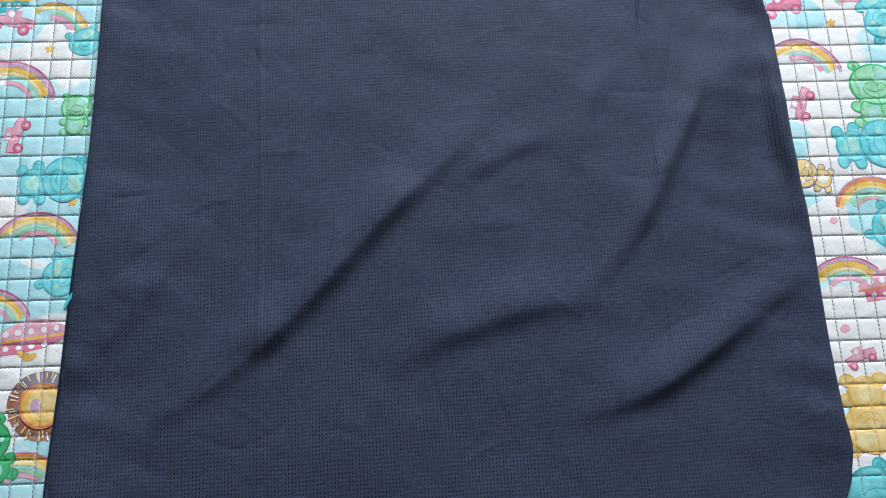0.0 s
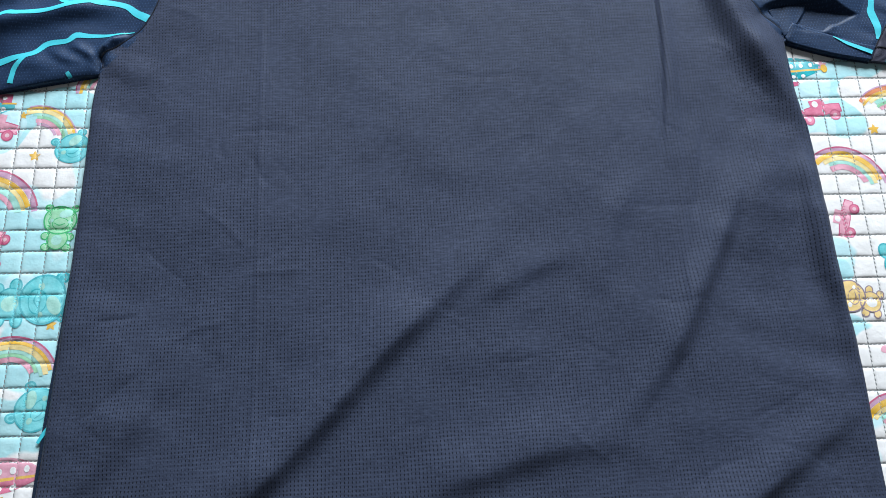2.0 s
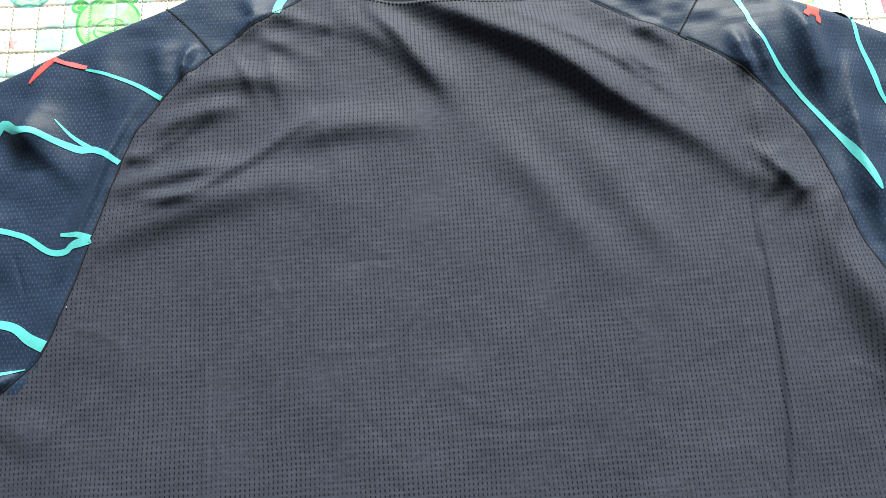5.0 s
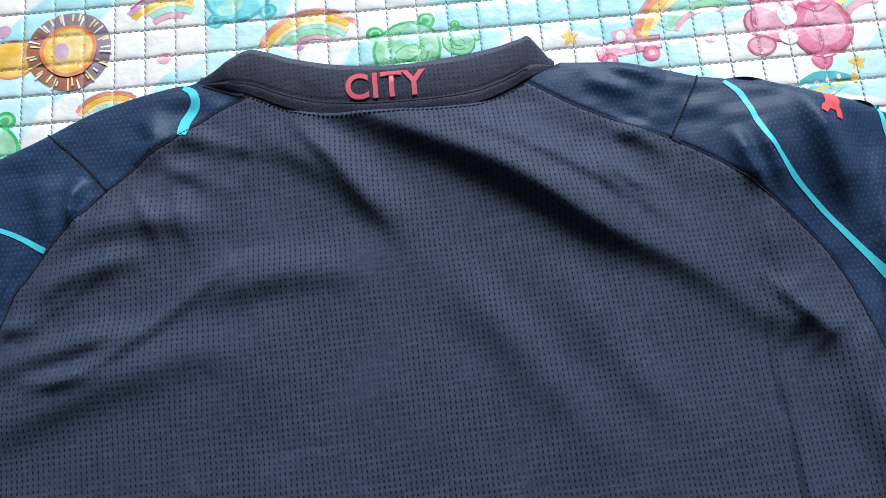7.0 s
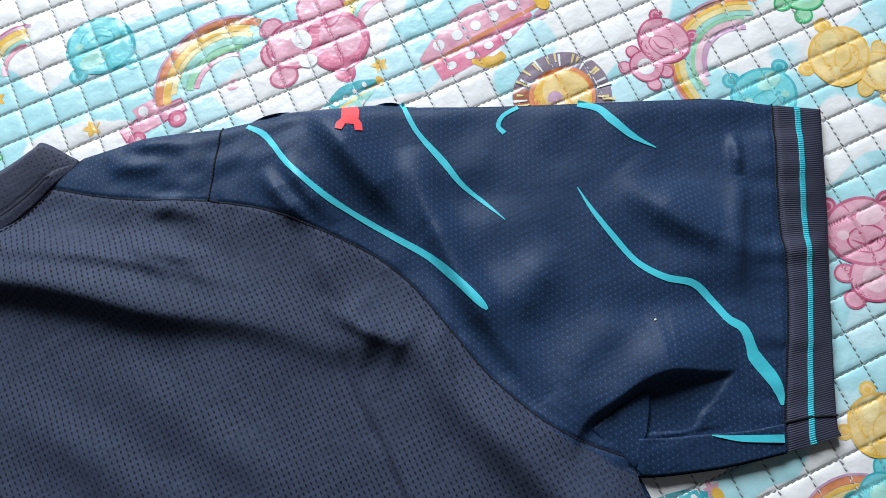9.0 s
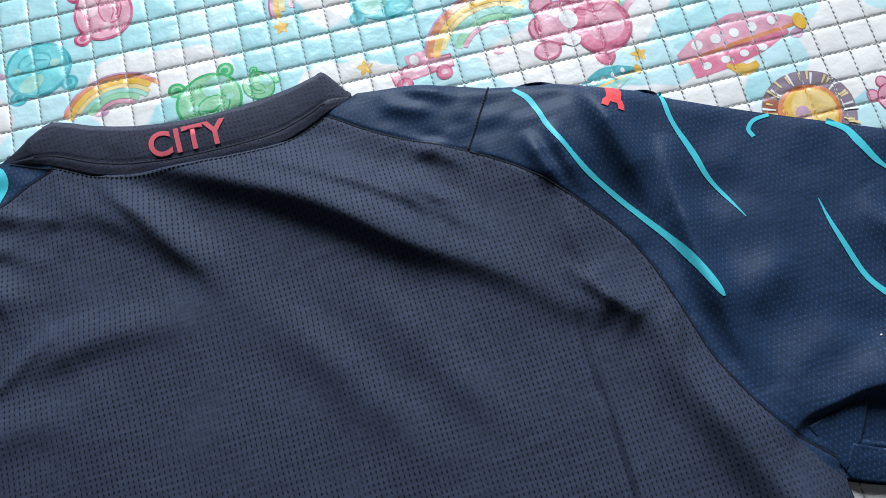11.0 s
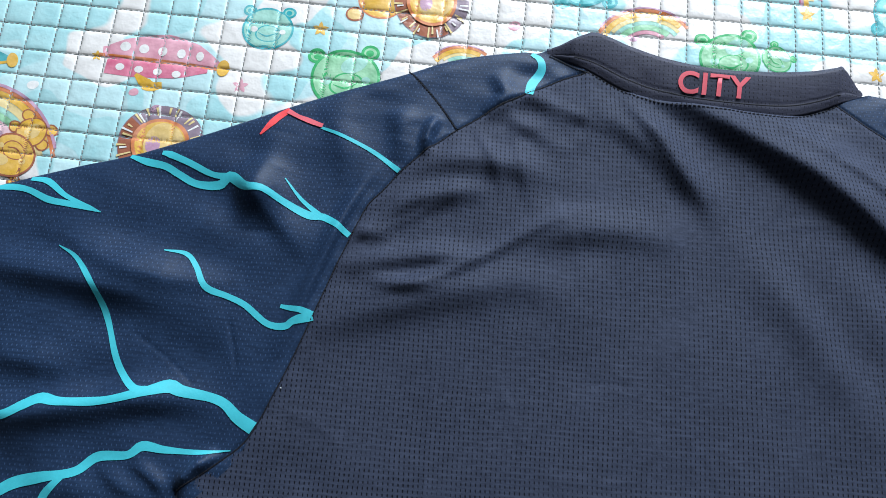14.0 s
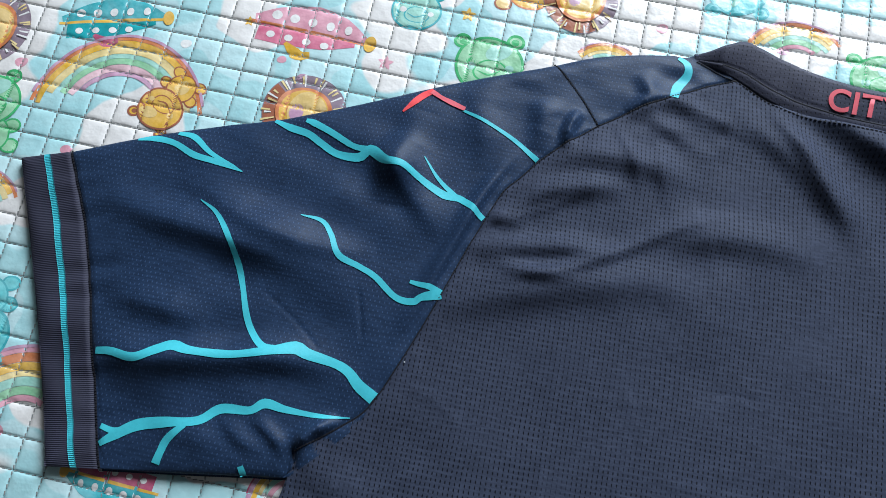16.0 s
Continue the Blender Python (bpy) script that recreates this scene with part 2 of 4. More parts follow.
def sheet(name, xyz, material, parent=None, label="", skirt=None, closed=False):
    """A smooth mesh from a grid of points (rows, columns, 3); skirt: the height to which its rim is turned down."""
    nv, nu = xyz.shape[:2]
    verts = xyz.reshape(-1, 3)
    k = np.arange(nu * nv).reshape(nv, nu)
    f = np.stack([k[:-1, :-1], k[:-1, 1:], k[1:, 1:], k[1:, :-1]], -1).reshape(-1, 4)
    a, c = verts[f[0, 0]], verts[f[0, 2]]
    e1, e2 = verts[f[0, 1]] - a, verts[f[0, 3]] - a
    if e1[0] * e2[1] - e1[1] * e2[0] < 0:
        f = f[:, ::-1]
    if skirt is not None:
        rim = np.concatenate([k[0, :-1], k[:-1, -1], k[-1, :0:-1], k[:0:-1, 0]])
        low = verts[rim].copy()
        low[:, 2] = np.minimum(low[:, 2], skirt)
        n0 = len(verts)
        verts = np.vstack([verts, low])
        j = np.arange(len(rim))
        j2 = np.roll(j, -1)
        f = np.vstack([f, np.stack([rim[j], n0 + j, n0 + j2, rim[j2]], 1)])
    return mesh_of(name, verts, f, material, parent, label)


def mesh_of(name, verts, faces, material, parent=None, label="", slots=None, smooth=True):
    me = bpy.data.meshes.new(name)
    n, m = len(faces), faces.shape[1]
    me.vertices.add(len(verts))
    me.vertices.foreach_set("co", np.asarray(verts, np.float32).ravel())
    me.loops.add(n * m)
    me.loops.foreach_set("vertex_index", faces.astype(np.int32).ravel())
    me.polygons.add(n)
    me.polygons.foreach_set("loop_start", np.arange(0, n * m, m, dtype=np.int32))
    me.polygons.foreach_set("use_smooth", np.full(n, smooth))
    for mm in material if isinstance(material, (list, tuple)) else (material,):
        me.materials.append(mm)
    if slots is not None:
        me.polygons.foreach_set("material_index", np.asarray(slots, np.int32))
    me.update(calc_edges=True)
    me.validate()
    ob = new(name, me)
    ob.parent = parent
    return tagged(ob, label)


def near(P, line):
    """For points P: the distance to a line, the side (positive: to its left) and how far along it, 0 to 1."""
    best = np.full(len(P), 9.0)
    side, along = np.zeros(len(P)), np.zeros(len(P))
    seg = np.diff(line, axis=0)
    ln = np.linalg.norm(seg, axis=1)
    cum = np.concatenate([[0], np.cumsum(ln)])
    for k in range(len(seg)):
        rel = P - line[k]
        t = np.clip((rel @ seg[k]) / max(ln[k] ** 2, 1e-12), 0, 1)
        dv = rel - t[:, None] * seg[k]
        d = np.hypot(dv[:, 0], dv[:, 1])
        m = d < best
        best[m] = d[m]
        side[m] = (seg[k, 0] * rel[m, 1] - seg[k, 1] * rel[m, 0]) / max(ln[k], 1e-9)
        along[m] = (cum[k] + t[m] * ln[k]) / cum[-1]
    return best, side, along


def smooth_noise(P, scale, seed):
    """Soft value noise, -1 to 1, for arrays of plan points."""
    rng = np.random.RandomState(seed)
    g = rng.uniform(-1, 1, (64, 64))
    q = P / scale + 31.7
    i = np.floor(q).astype(int)
    f = q - i
    f = f * f * (3 - 2 * f)
    a, b = i[:, 0] % 64, i[:, 1] % 64
    a2, b2 = (a + 1) % 64, (b + 1) % 64
    return (g[a, b] * (1 - f[:, 0]) + g[a2, b] * f[:, 0]) * (1 - f[:, 1]) + (g[a, b2] * (1 - f[:, 0]) + g[a2, b2] * f[:, 0]) * f[:, 1]


# ---------------------------------------------------------------- outlines of the shirt, millimetres in plan
RAG_L = [(-272, 419), (-251, 436), (-239, 448), (-229, 470), (-217, 502), (-205, 538), (-197, 560), (-190, 578), (-182, 588), (-173, 600), (-160, 613), (-143, 628)]
RAG_L2 = [(-143, 628), (-125, 641), (-105, 653), (-82, 666), (-67, 672)]
RAG_R = [(274, 418), (257, 435), (246, 450), (239, 464), (232, 482), (226, 507), (221, 528), (216, 543), (206, 561), (187, 584), (170, 602), (146, 620)]
RAG_R2 = [(146, 620), (126, 630), (100, 645), (77, 662)]
COL_SEAM = [(-67, 672), (-46, 661), (-24, 655), (4, 652), (30, 651), (49, 652), (66, 657), (77, 662)]
SIDE_L = [(-292, -38), (-300, -12), (-293, 68), (-288, 143), (-283, 219), (-279, 300), (-276, 380), (-273, 402), (-272, 419)]
SIDE_R = [(252, -62), (268, -48), (277, -20), (277, 6), (276, 64), (278, 152), (276, 209), (277, 283), (276, 330), (271, 360), (271, 395), (274, 418)]
HEM = [(-292, -38), (-150, -46), (0, -52), (120, -58), (252, -62)]
CUFF_L_IN = [(-368, 392), (-373, 404), (-392, 456), (-416, 516), (-438, 558)]
CUFF_L_OUT = [(-396, 388), (-409, 422), (-434, 480), (-466, 549)]
SLEEVE_L_BOT = [(-272, 419), (-271, 407), (-292, 403), (-332, 397), (-368, 392)]
SLEEVE_L_TOP = [(-173, 663), (-209, 649), (-240, 636), (-280, 618), (-323, 600), (-355, 590), (-395, 576), (-438, 558)]
YOKE_L_TOP = [(-173, 663), (-152, 672), (-130, 678), (-107, 682), (-99, 682), (-91, 685)]
CUFF_R_IN = [(339, 389), (346, 401), (379, 451), (398, 490), (425, 539)]
CUFF_R_OUT = [(366, 384), (369, 393), (398, 443), (420, 480), (446, 526)]
SLEEVE_R_BOT = [(274, 418), (273, 410), (307, 397), (339, 389)]
SLEEVE_R_TOP = [(167, 653), (178, 650), (194, 648), (211, 642), (233, 633), (250, 627), (262, 619), (308, 597), (375, 567), (402, 554), (425, 539)]
YOKE_R_TOP = [(167, 653), (148, 660), (129, 666), (114, 668), (98, 670)]

rag_l, rag_l2, rag_r, rag_r2 = curve(RAG_L), curve(RAG_L2), curve(RAG_R), curve(RAG_R2)
col_seam, side_l, side_r, hem = curve(COL_SEAM), curve(SIDE_L), curve(SIDE_R), curve(HEM)
yoke_seam_l = curve([(-143, 628), (-156, 645), (-173, 663)], 30)
yoke_seam_r = curve([(146, 620), (157, 637), (167, 653)], 30)
rim = np.vstack([curve(c, 40) for c in (YOKE_R_TOP[::-1], SLEEVE_R_TOP, [(425, 539), (446, 526)], CUFF_R_OUT[::-1], [(366, 384), (339, 389)], SLEEVE_R_BOT[::-1],
                                       SIDE_R[::-1], HEM[::-1], SIDE_L, SLEEVE_L_BOT, [(-368, 392), (-396, 388)], CUFF_L_OUT, [(-466, 549), (-438, 558)],
                                       SLEEVE_L_TOP[::-1], YOKE_L_TOP)])

# folds: the line of the shaded flank (mm), height, width of the lit flank, width of the shaded flank (mm)
FOLDS = [
    ([(39, 248), (-45, 174), (-124, 94), (-174, 56), (-233, 24)], 6.5, 26, 9),
    ([(-178, 184), (-216, 133), (-259, 82), (-281, 43)], 3.0, 26, 12),
    ([(93, 238), (46, 217), (0, 194)], 2.0, 16, 8),
    ([(132, 84), (77, 94), (13, 81), (-26, 67), (-60, 44)], 4.2, 22, 11),
    ([(275, 112), (216, 72), (155, 34), (119, 20), (77, 11)], 5.4, 22, 9),
    ([(238, 330), (213, 266), (187, 218), (153, 162), (124, 126), (100, 106)], 4.6, 12, 8),
    ([(250, 350), (257, 299), (257, 229), (264, 181), (262, 130)], 7.0, 13, 9),
    ([(196, 492), (209, 456), (225, 413), (238, 377), (254, 351), (268, 317)], 10.5, 18, 12),
    ([(221, 360), (226, 330), (223, 301), (212, 274), (198, 228)], 4.0, 20, 9),
    ([(177, 520), (174, 485), (172, 435), (169, 387), (164, 350), (160, 318), (159, 298)], 2.6, 9, 2.4),
    # the long fold from the collar to the arm
    ([(-52, 662), (-21, 650), (4, 636), (39, 617), (67, 597), (95, 573), (123, 556), (147, 539), (168, 520)], 9.5, 19, 7.5),
    ([(130, 548), (146, 534), (162, 521), (181, 513), (199, 500), (206, 479), (210, 450)], 3.8, 15, 9),
    ([(172, 546), (184, 524), (191, 516), (202, 507)], 3.4, 5, 4),
    ([(14, 652), (36, 641), (60, 627), (86, 611), (110, 594), (150, 563)], 3.0, 10, 4.5),
    ([(-53, 655), (-33, 629), (-15, 602), (-2, 587)], 4.0, 9, 4.5),
    ([(-85, 648), (-60, 636), (-27, 610), (-5, 585), (5, 560)], 3.4, 12, 7),
    ([(-183, 572), (-162, 577), (-138, 583), (-117, 586)], 3.8, 8, 6),
    ([(-198, 560), (-186, 557), (-172, 558)], 2.0, 5, 4),
    ([(-205, 536), (-176, 541), (-147, 546), (-120, 548)], 4.6, 7, 5.5),
    ([(-205, 519), (-176, 526), (-147, 536), (-118, 552), (-87, 572), (-60, 580)], 2.6, 5, 4),
    ([(-222, 492), (-175, 510), (-133, 522), (-103, 528), (-72, 523)], 4.4, 12, 10),
    ([(-110, 556), (-70, 562), (-46, 563), (-10, 560)], 4.2, 12, 9),
    ([(-178, 592), (-150, 598), (-117, 600), (-81, 592)], 3.6, 9, 8),
    ([(0, 575), (16, 552), (37, 526), (54, 498), (69, 477), (78, 450)], 3.0, 12, 12),
    ([(60, 560), (74, 535), (88, 510), (105, 485), (115, 462)], 3.0, 12, 12),
    ([(-22, 556), (-48, 534), (-55, 517), (-58, 490)], 2.0, 14, 14),
    ([(112, 627), (133, 614), (142, 606)], 3.0, 7, 4),
    ([(182, 587), (179, 550), (193, 513)], 3.4, 8, 6),
    ([(150, 300), (120, 250), (110, 200)], 2.0, 16, 10),
    # sleeve with the long streaks and cuff stripe by the rainbow
    ([(-400, 452), (-365, 442), (-333, 447), (-286, 455), (-245, 453)], 6.5, 10, 8),
    ([(-255, 620), (-258, 602), (-263, 580), (-262, 560)], 5.0, 14, 9),
    ([(-417, 528), (-376, 519), (-336, 513), (-299, 508), (-262, 505)], 5.0, 13, 9),
    ([(-396, 476), (-366, 472), (-333, 469)], 3.2, 11, 7),
    ([(-376, 546), (-355, 541), (-332, 530), (-291, 520), (-254, 524)], 3.6, 12, 7),
    ([(-273, 588), (-249, 565), (-222, 539)], 3.8, 12, 7),
    ([(-180, 607), (-196, 576), (-208, 543), (-220, 508), (-230, 480)], 3.2, 5, 3),
    ([(-158, 637), (-163, 624), (-164, 610)], 4.6, 3.4, 3.4),
    ([(-186, 640), (-182, 622), (-186, 606)], 3.0, 9, 7),
    ([(-300, 430), (-286, 421), (-277, 413)], 2.4, 4.5, 3.4),
    ([(-249, 437), (-262, 427), (-270, 414)], 4.5, 4.5, 3.6),
    ([(-316, 427), (-302, 416), (-286, 411)], 2.2, 6, 4),
    ([(-352, 414), (-330, 409), (-306, 406)], 1.6, 9, 7),
    ([(-230, 640), (-215, 610), (-212, 585)], 2.6, 12, 8),
    ([(-130, 668), (-122, 652), (-134, 640)], 3.0, 7, 5),
    # sleeve with the hollow at its armpit
    ([(246, 428), (262, 439), (280, 442), (296, 444), (310, 442), (324, 435), (340, 428)], 7.0, 22, 3.0),
    ([(329, 538), (335, 516), (347, 495), (375, 469)], 5.6, 15, 8),
    ([(300, 512), (274, 500), (252, 482)], 2.2, 12, 10),
    ([(205, 640), (210, 612), (217, 582), (226, 555)], 7.0, 12, 7),
    ([(240, 600), (235, 567), (234, 532), (238, 492), (245, 460)], 8.0, 10, 6),
    ([(171, 620), (176, 597), (184, 580)], 3.6, 5, 4.5),
    ([(184, 622), (187, 600), (192, 578)], 3.4, 5, 4.5),
    ([(313, 464), (286, 464), (259, 452)], 2.2, 12, 8),
    ([(394, 511), (385, 499), (372, 480), (362, 458)], 2.6, 6, 4),
    ([(402, 534), (396, 522), (392, 512)], 2.4, 3, 2.5),
    ([(116, 662), (130, 655), (148, 648)], 3.0, 7, 5),
    ([(104, 655), (120, 646), (138, 641)], 2.4, 6, 5),
]
_fan = np.random.RandomState(19)
for _x, _y, _a0, _a1, _n in ((-196, 548, -12, 38, 5), (-120, 640, -75, -20, 5), (110, 628, -75, -30, 5), (214, 520, 200, 250, 6)):
    for _k in range(_n):
        _a = radians(_fan.uniform(_a0, _a1))
        _l, _s = _fan.uniform(28, 70), _fan.uniform(-22, 22)
        _x0, _y0 = _x - math.sin(_a) * _s, _y + math.cos(_a) * _s
        _b = _fan.uniform(-4, 4)
        FOLDS.append(([(_x0, _y0), (_x0 + math.cos(_a) * _l / 2 - math.sin(_a) * _b, _y0 + math.sin(_a) * _l / 2 + math.cos(_a) * _b),
                       (_x0 + math.cos(_a) * _l, _y0 + math.sin(_a) * _l)], _fan.uniform(0.7, 1.6), _fan.uniform(4, 7), _fan.uniform(2.5, 4.5)))
# sharp pressed creases: line (mm), height, width
CREASES = [
    ([(-146, 520), (-146, 371), (-150, 50), (-152, -40)], 0.35, 1.8),
    ([(179, 440), (174, 330), (170, 284), (164, 224), (156, 72), (148, -40)], 0.45, 2.2),
    ([(174, 490), (172, 435), (169, 387), (164, 350), (160, 320), (159, 301)], -1.0, 2.2),
    ([(13, 85), (22, 39), (37, -14)], -0.28, 2.2),
    ([(-30, 71), (-13, 9)], -0.25, 2.2),
    ([(-262, 206), (-230, 209)], -0.35, 2.0),
    ([(-152, 330), (-147, 315), (-140, 305)], -0.4, 2.2),
    ([(196, 345), (186, 300), (176, 262)], -0.6, 2.5),
    ([(175, 545), (171, 505), (172, 470)], -0.9, 2.0),
    ([(-310, 500), (-285, 484), (-268, 470)], -0.18, 1.4),
    ([(-258, 510), (-252, 490), (-250, 480)], -0.3, 1.4),
    ([(281, 421), (307, 414), (342, 400)], -0.6, 1.6),
]
_rng = np.random.RandomState(77)
for _ in range(120):                 # faint crumples all over the cloth
    _x, _y, _a = _rng.uniform(-260, 260), _rng.uniform(-20, 640), _rng.uniform(0, math.pi)
    if abs(_x) > 200 and _y > 480 or _y > 660 - 0.9 * max(0, abs(_x) - 80):
        continue
    _l, _b = _rng.uniform(10, 34), _rng.uniform(-5, 5)
    _d = np.array([math.cos(_a), 0.8 * math.sin(_a)]) * _l
    CREASES.append(([(_x - _d[0], _y - _d[1]), (_x - _d[1] * _b / _l, _y + _d[0] * _b / _l), (_x + _d[0], _y + _d[1])], _rng.choice([-1, 1]) * _rng.uniform(0.10, 0.27), _rng.uniform(1.6, 3.0)))
SEAMS = [rag_l, rag_l2, rag_r, rag_r2, col_seam]
CUFF_SEAMS = [curve(CUFF_L_IN, 30), curve(CUFF_R_IN, 30)]
LIT = np.array([0.26, 0.966])


# the hollow under the fold at the right armpit, between fold, gusset, seam and flap
PIT = np.array([(0.297, 0.4405), (0.310, 0.4400), (0.341, 0.4310), (0.3065, 0.4150), (0.286, 0.4245)])


def inside(P, poly):
    """Depth inside a convex outline that runs clockwise, below zero outside."""
    best = np.full(len(P), 9.0)
    for a, b in zip(poly, np.roll(poly, -1, 0)):
        e = (b - a) / np.linalg.norm(b - a)
        best = np.minimum(best, (P[:, 0] - a[0]) * e[1] - (P[:, 1] - a[1]) * e[0])
    return best


def cloth_z(P):
    """Height of the upper cloth over the mat at plan points P (n, 2)."""
    z = 0.0058 + 0.0009 * smooth_noise(P, 0.055, 3) + 0.0004 * smooth_noise(P, 0.018, 5)
    for pts, h, wl, ws in FOLDS:
        line = curve(pts, 24)
        nrm = np.stack([-(line[-1] - line[0])[1:], (line[-1] - line[0])[:1]]).ravel()
        nrm = nrm / np.linalg.norm(nrm)
        sgn = 1.0 if nrm @ LIT > 0 else -1.0
        line = line + nrm * sgn * ws * 0.00115
        lo, hi = line.min(0) - 0.07, line.max(0) + 0.07
        m = np.all((P > lo) & (P < hi), axis=1)
        if not m.any():
            continue
        d, side, al = near(P[m], line)
        lit = side * sgn > 0
        w = np.where(lit, wl, ws) / 1000.0
        wob = 1 + 0.25 * smooth_noise(P[m], 0.03, 11)
        taper = np.clip(np.minimum(al, 1 - al) * 2.8 + 0.03, 0, 1)
        z[m] += 1.15 * h / 1000.0 * wob * taper * np.exp(-(d / w) ** 2)
    for pts, h, w in CREASES:
        line = curve(pts, 20)
        m = np.all((P > line.min(0) - 0.012) & (P < line.max(0) + 0.012), axis=1)
        if m.any():
            d, _, al = near(P[m], line)
            z[m] += 1.6 * h / 1000.0 * np.clip(np.minimum(al, 1 - al) * 6, 0, 1) * np.exp(-(d * 1000 / w) ** 2)
    # softer rolls of the loose sleeves and a hint of them on the back
    arm = np.clip((np.abs(P[:, 0]) - 0.19) / 0.06, 0, 1)
    for ang, seed, amp in ((-18, 41, 0.0014), (35, 43, 0.0008)):
        c, s_ = math.cos(radians(ang)), math.sin(radians(ang))
        q = np.stack([(P[:, 0] * c + P[:, 1] * s_) / 3.2, -P[:, 0] * s_ + P[:, 1] * c], 1)
        z += amp * (0.12 + 0.88 * arm) * smooth_noise(q, 0.017, seed)
    z += 0.0090 * np.exp(-((P[:, 0] - 0.205) / 0.042) ** 2 - ((P[:, 1] - 0.618) / 0.034) ** 2)
    yoke = np.clip((P[:, 1] - 0.605 - 0.10 * np.abs(np.abs(P[:, 0]) - 0.12)) / 0.02, 0, 1) * (np.abs(P[:, 0]) > 0.07)
    z += 0.0010 * yoke * smooth_noise(np.stack([P[:, 0] / 2.2, P[:, 1]], 1), 0.008, 61)
    # the hollow under the fold at the right armpit
    m = (P[:, 0] > 0.27) & (P[:, 0] < 0.36) & (P[:, 1] > 0.39) & (P[:, 1] < 0.46)
    if m.any():
        e = (PIT[3] - PIT[2]) / np.linalg.norm(PIT[3] - PIT[2])
        slope = (P[m, 0] - PIT[2, 0]) * e[1] - (P[m, 1] - PIT[2, 1]) * e[0]
        z[m] -= 0.0100 * np.clip(inside(P[m], PIT) / 0.0045, 0, 1) * np.clip(slope / 0.016, 0, 1)
        z[m] += 0.0016 * np.exp(-(((P[m, 0] - 0.313) / 0.004) ** 2 + ((P[m, 1] - 0.428) / 0.009) ** 2))
    # gathers of cloth pulled towards the arm seams, and the dip of the seams themselves
    for line in SEAMS:
        d, _, al = near(P, line[::4])
        z += 0.0004 * np.exp(-(d / 0.010) ** 2) * smooth_noise(P, 0.009, 8)
        z -= 0.0007 * np.exp(-(d / 0.0011) ** 2)
    for line in CUFF_SEAMS:
        d, side, al = near(P, line)
        z += 0.0010 * np.exp(-(d / 0.016) ** 2) * smooth_noise(np.stack([al * 0.18, d * 0.25], 1), 0.0075, 52)
        z -= 0.0010 * np.exp(-(d / 0.0016) ** 2)
    d, _, _ = near(P, rim[::3])
    k = 1 - np.clip(d / 0.009, 0, 1)
    return 0.0036 + np.maximum(z - 0.0036, 0.0004) * np.sqrt(np.clip(1 - k ** 2, 0, 1))


def lifted(plan, dz=0.0):
    flat = plan.reshape(-1, 2)
    return np.concatenate([plan, (cloth_z(flat) + dz).reshape(*plan.shape[:2], 1)], 2)


# ---------------------------------------------------------------- the shirt
shirt = tagged(new("football_shirt"), "dark slate football shirt with navy sleeves lying back-up on the mat", "shirt")

body_plan = coons(hem, np.vstack([rag_l, rag_l2[1:], col_seam[1:], rag_r2[::-1][1:], rag_r[::-1][1:]]), side_l, side_r, 410, 450)
sheet("back_panel", lifted(body_plan), M_BODY, shirt, "dark slate perforated knit back panel", skirt=0.0006)

# the front layer peeps out along the sides
front = coons(curve(HEM), curve([(-272, 419), (-100, 425), (100, 425), (274, 418)]),
              curve([(-297, -34), (-303, -12), (-296.5, 68), (-291.5, 143), (-285, 219), (-279, 300), (-275, 380), (-272, 419)]),
              curve([(250, -60), (270, -46), (277, -20), (277, 64), (277, 209), (275, 330), (274, 418)]), 40, 80)
sheet("front_panel", np.concatenate([front, np.full((80, 40, 1), 0.0011)], 2), M_SLEEVE, shirt, "navy knit front panel under the back", skirt=0.0003)

SLEEVES = {}
for side, rag, seam, bot, top, cin in (("left", rag_l, yoke_seam_l, SLEEVE_L_BOT, SLEEVE_L_TOP, CUFF_L_IN),
                                       ("right", rag_r, yoke_seam_r, SLEEVE_R_BOT, SLEEVE_R_TOP, CUFF_R_IN)):
    plan = coons(curve(bot), curve(top), np.vstack([rag, seam[1:]]), curve(cin), 230, 280)
    SLEEVES[side] = sheet("sleeve", lifted(plan), M_SLEEVE, shirt, "navy perforated knit short sleeve with teal streaks", skirt=0.0006)
    low = curve(bot) + np.array([0.0, -0.0010])
    under = coons(low, curve(bot) + np.array([0, 0.02]), np.stack([np.linspace(low[0], low[0] + [0, 0.0228], 6)])[0], np.stack([np.linspace(low[-1], low[-1] + [0, 0.0228], 6)])[0], 60, 6)
    sheet("sleeve_underside", np.concatenate([under, np.full((6, 60, 1), 0.0010)], 2), M_SLEEVE, SLEEVES[side], "navy underside of the sleeve", skirt=0.0002)

# the gusset and the turned flap at the right armpit
gus = coons(curve([(0.2735 * 1000, 413), (280, 420), (285.5, 425)], 20), curve([(264, 437.5), (280, 441), (296, 442)], 20),
            curve([(273.5, 413), (268, 426), (264, 437.5)], 20), curve([(285.5, 425), (292, 434), (296, 442)], 20), 24, 24)
z0 = cloth_z(gus.reshape(-1, 2)).reshape(24, 24)
mix = np.linspace(0, 1, 24)[:, None]
zg = (1 - mix) * z0[:1] + mix * (z0[-1:] - 0.0004) + 0.0009
sheet("gusset", np.concatenate([gus, zg[:, :, None]], 2), M_SLEEVE, SLEEVES["right"], "navy gusset at the armpit", skirt=0.0006)
flap_top = curve([(281, 424.5), (293, 419), (306, 414), (329, 405), (345, 400.5)], 60)
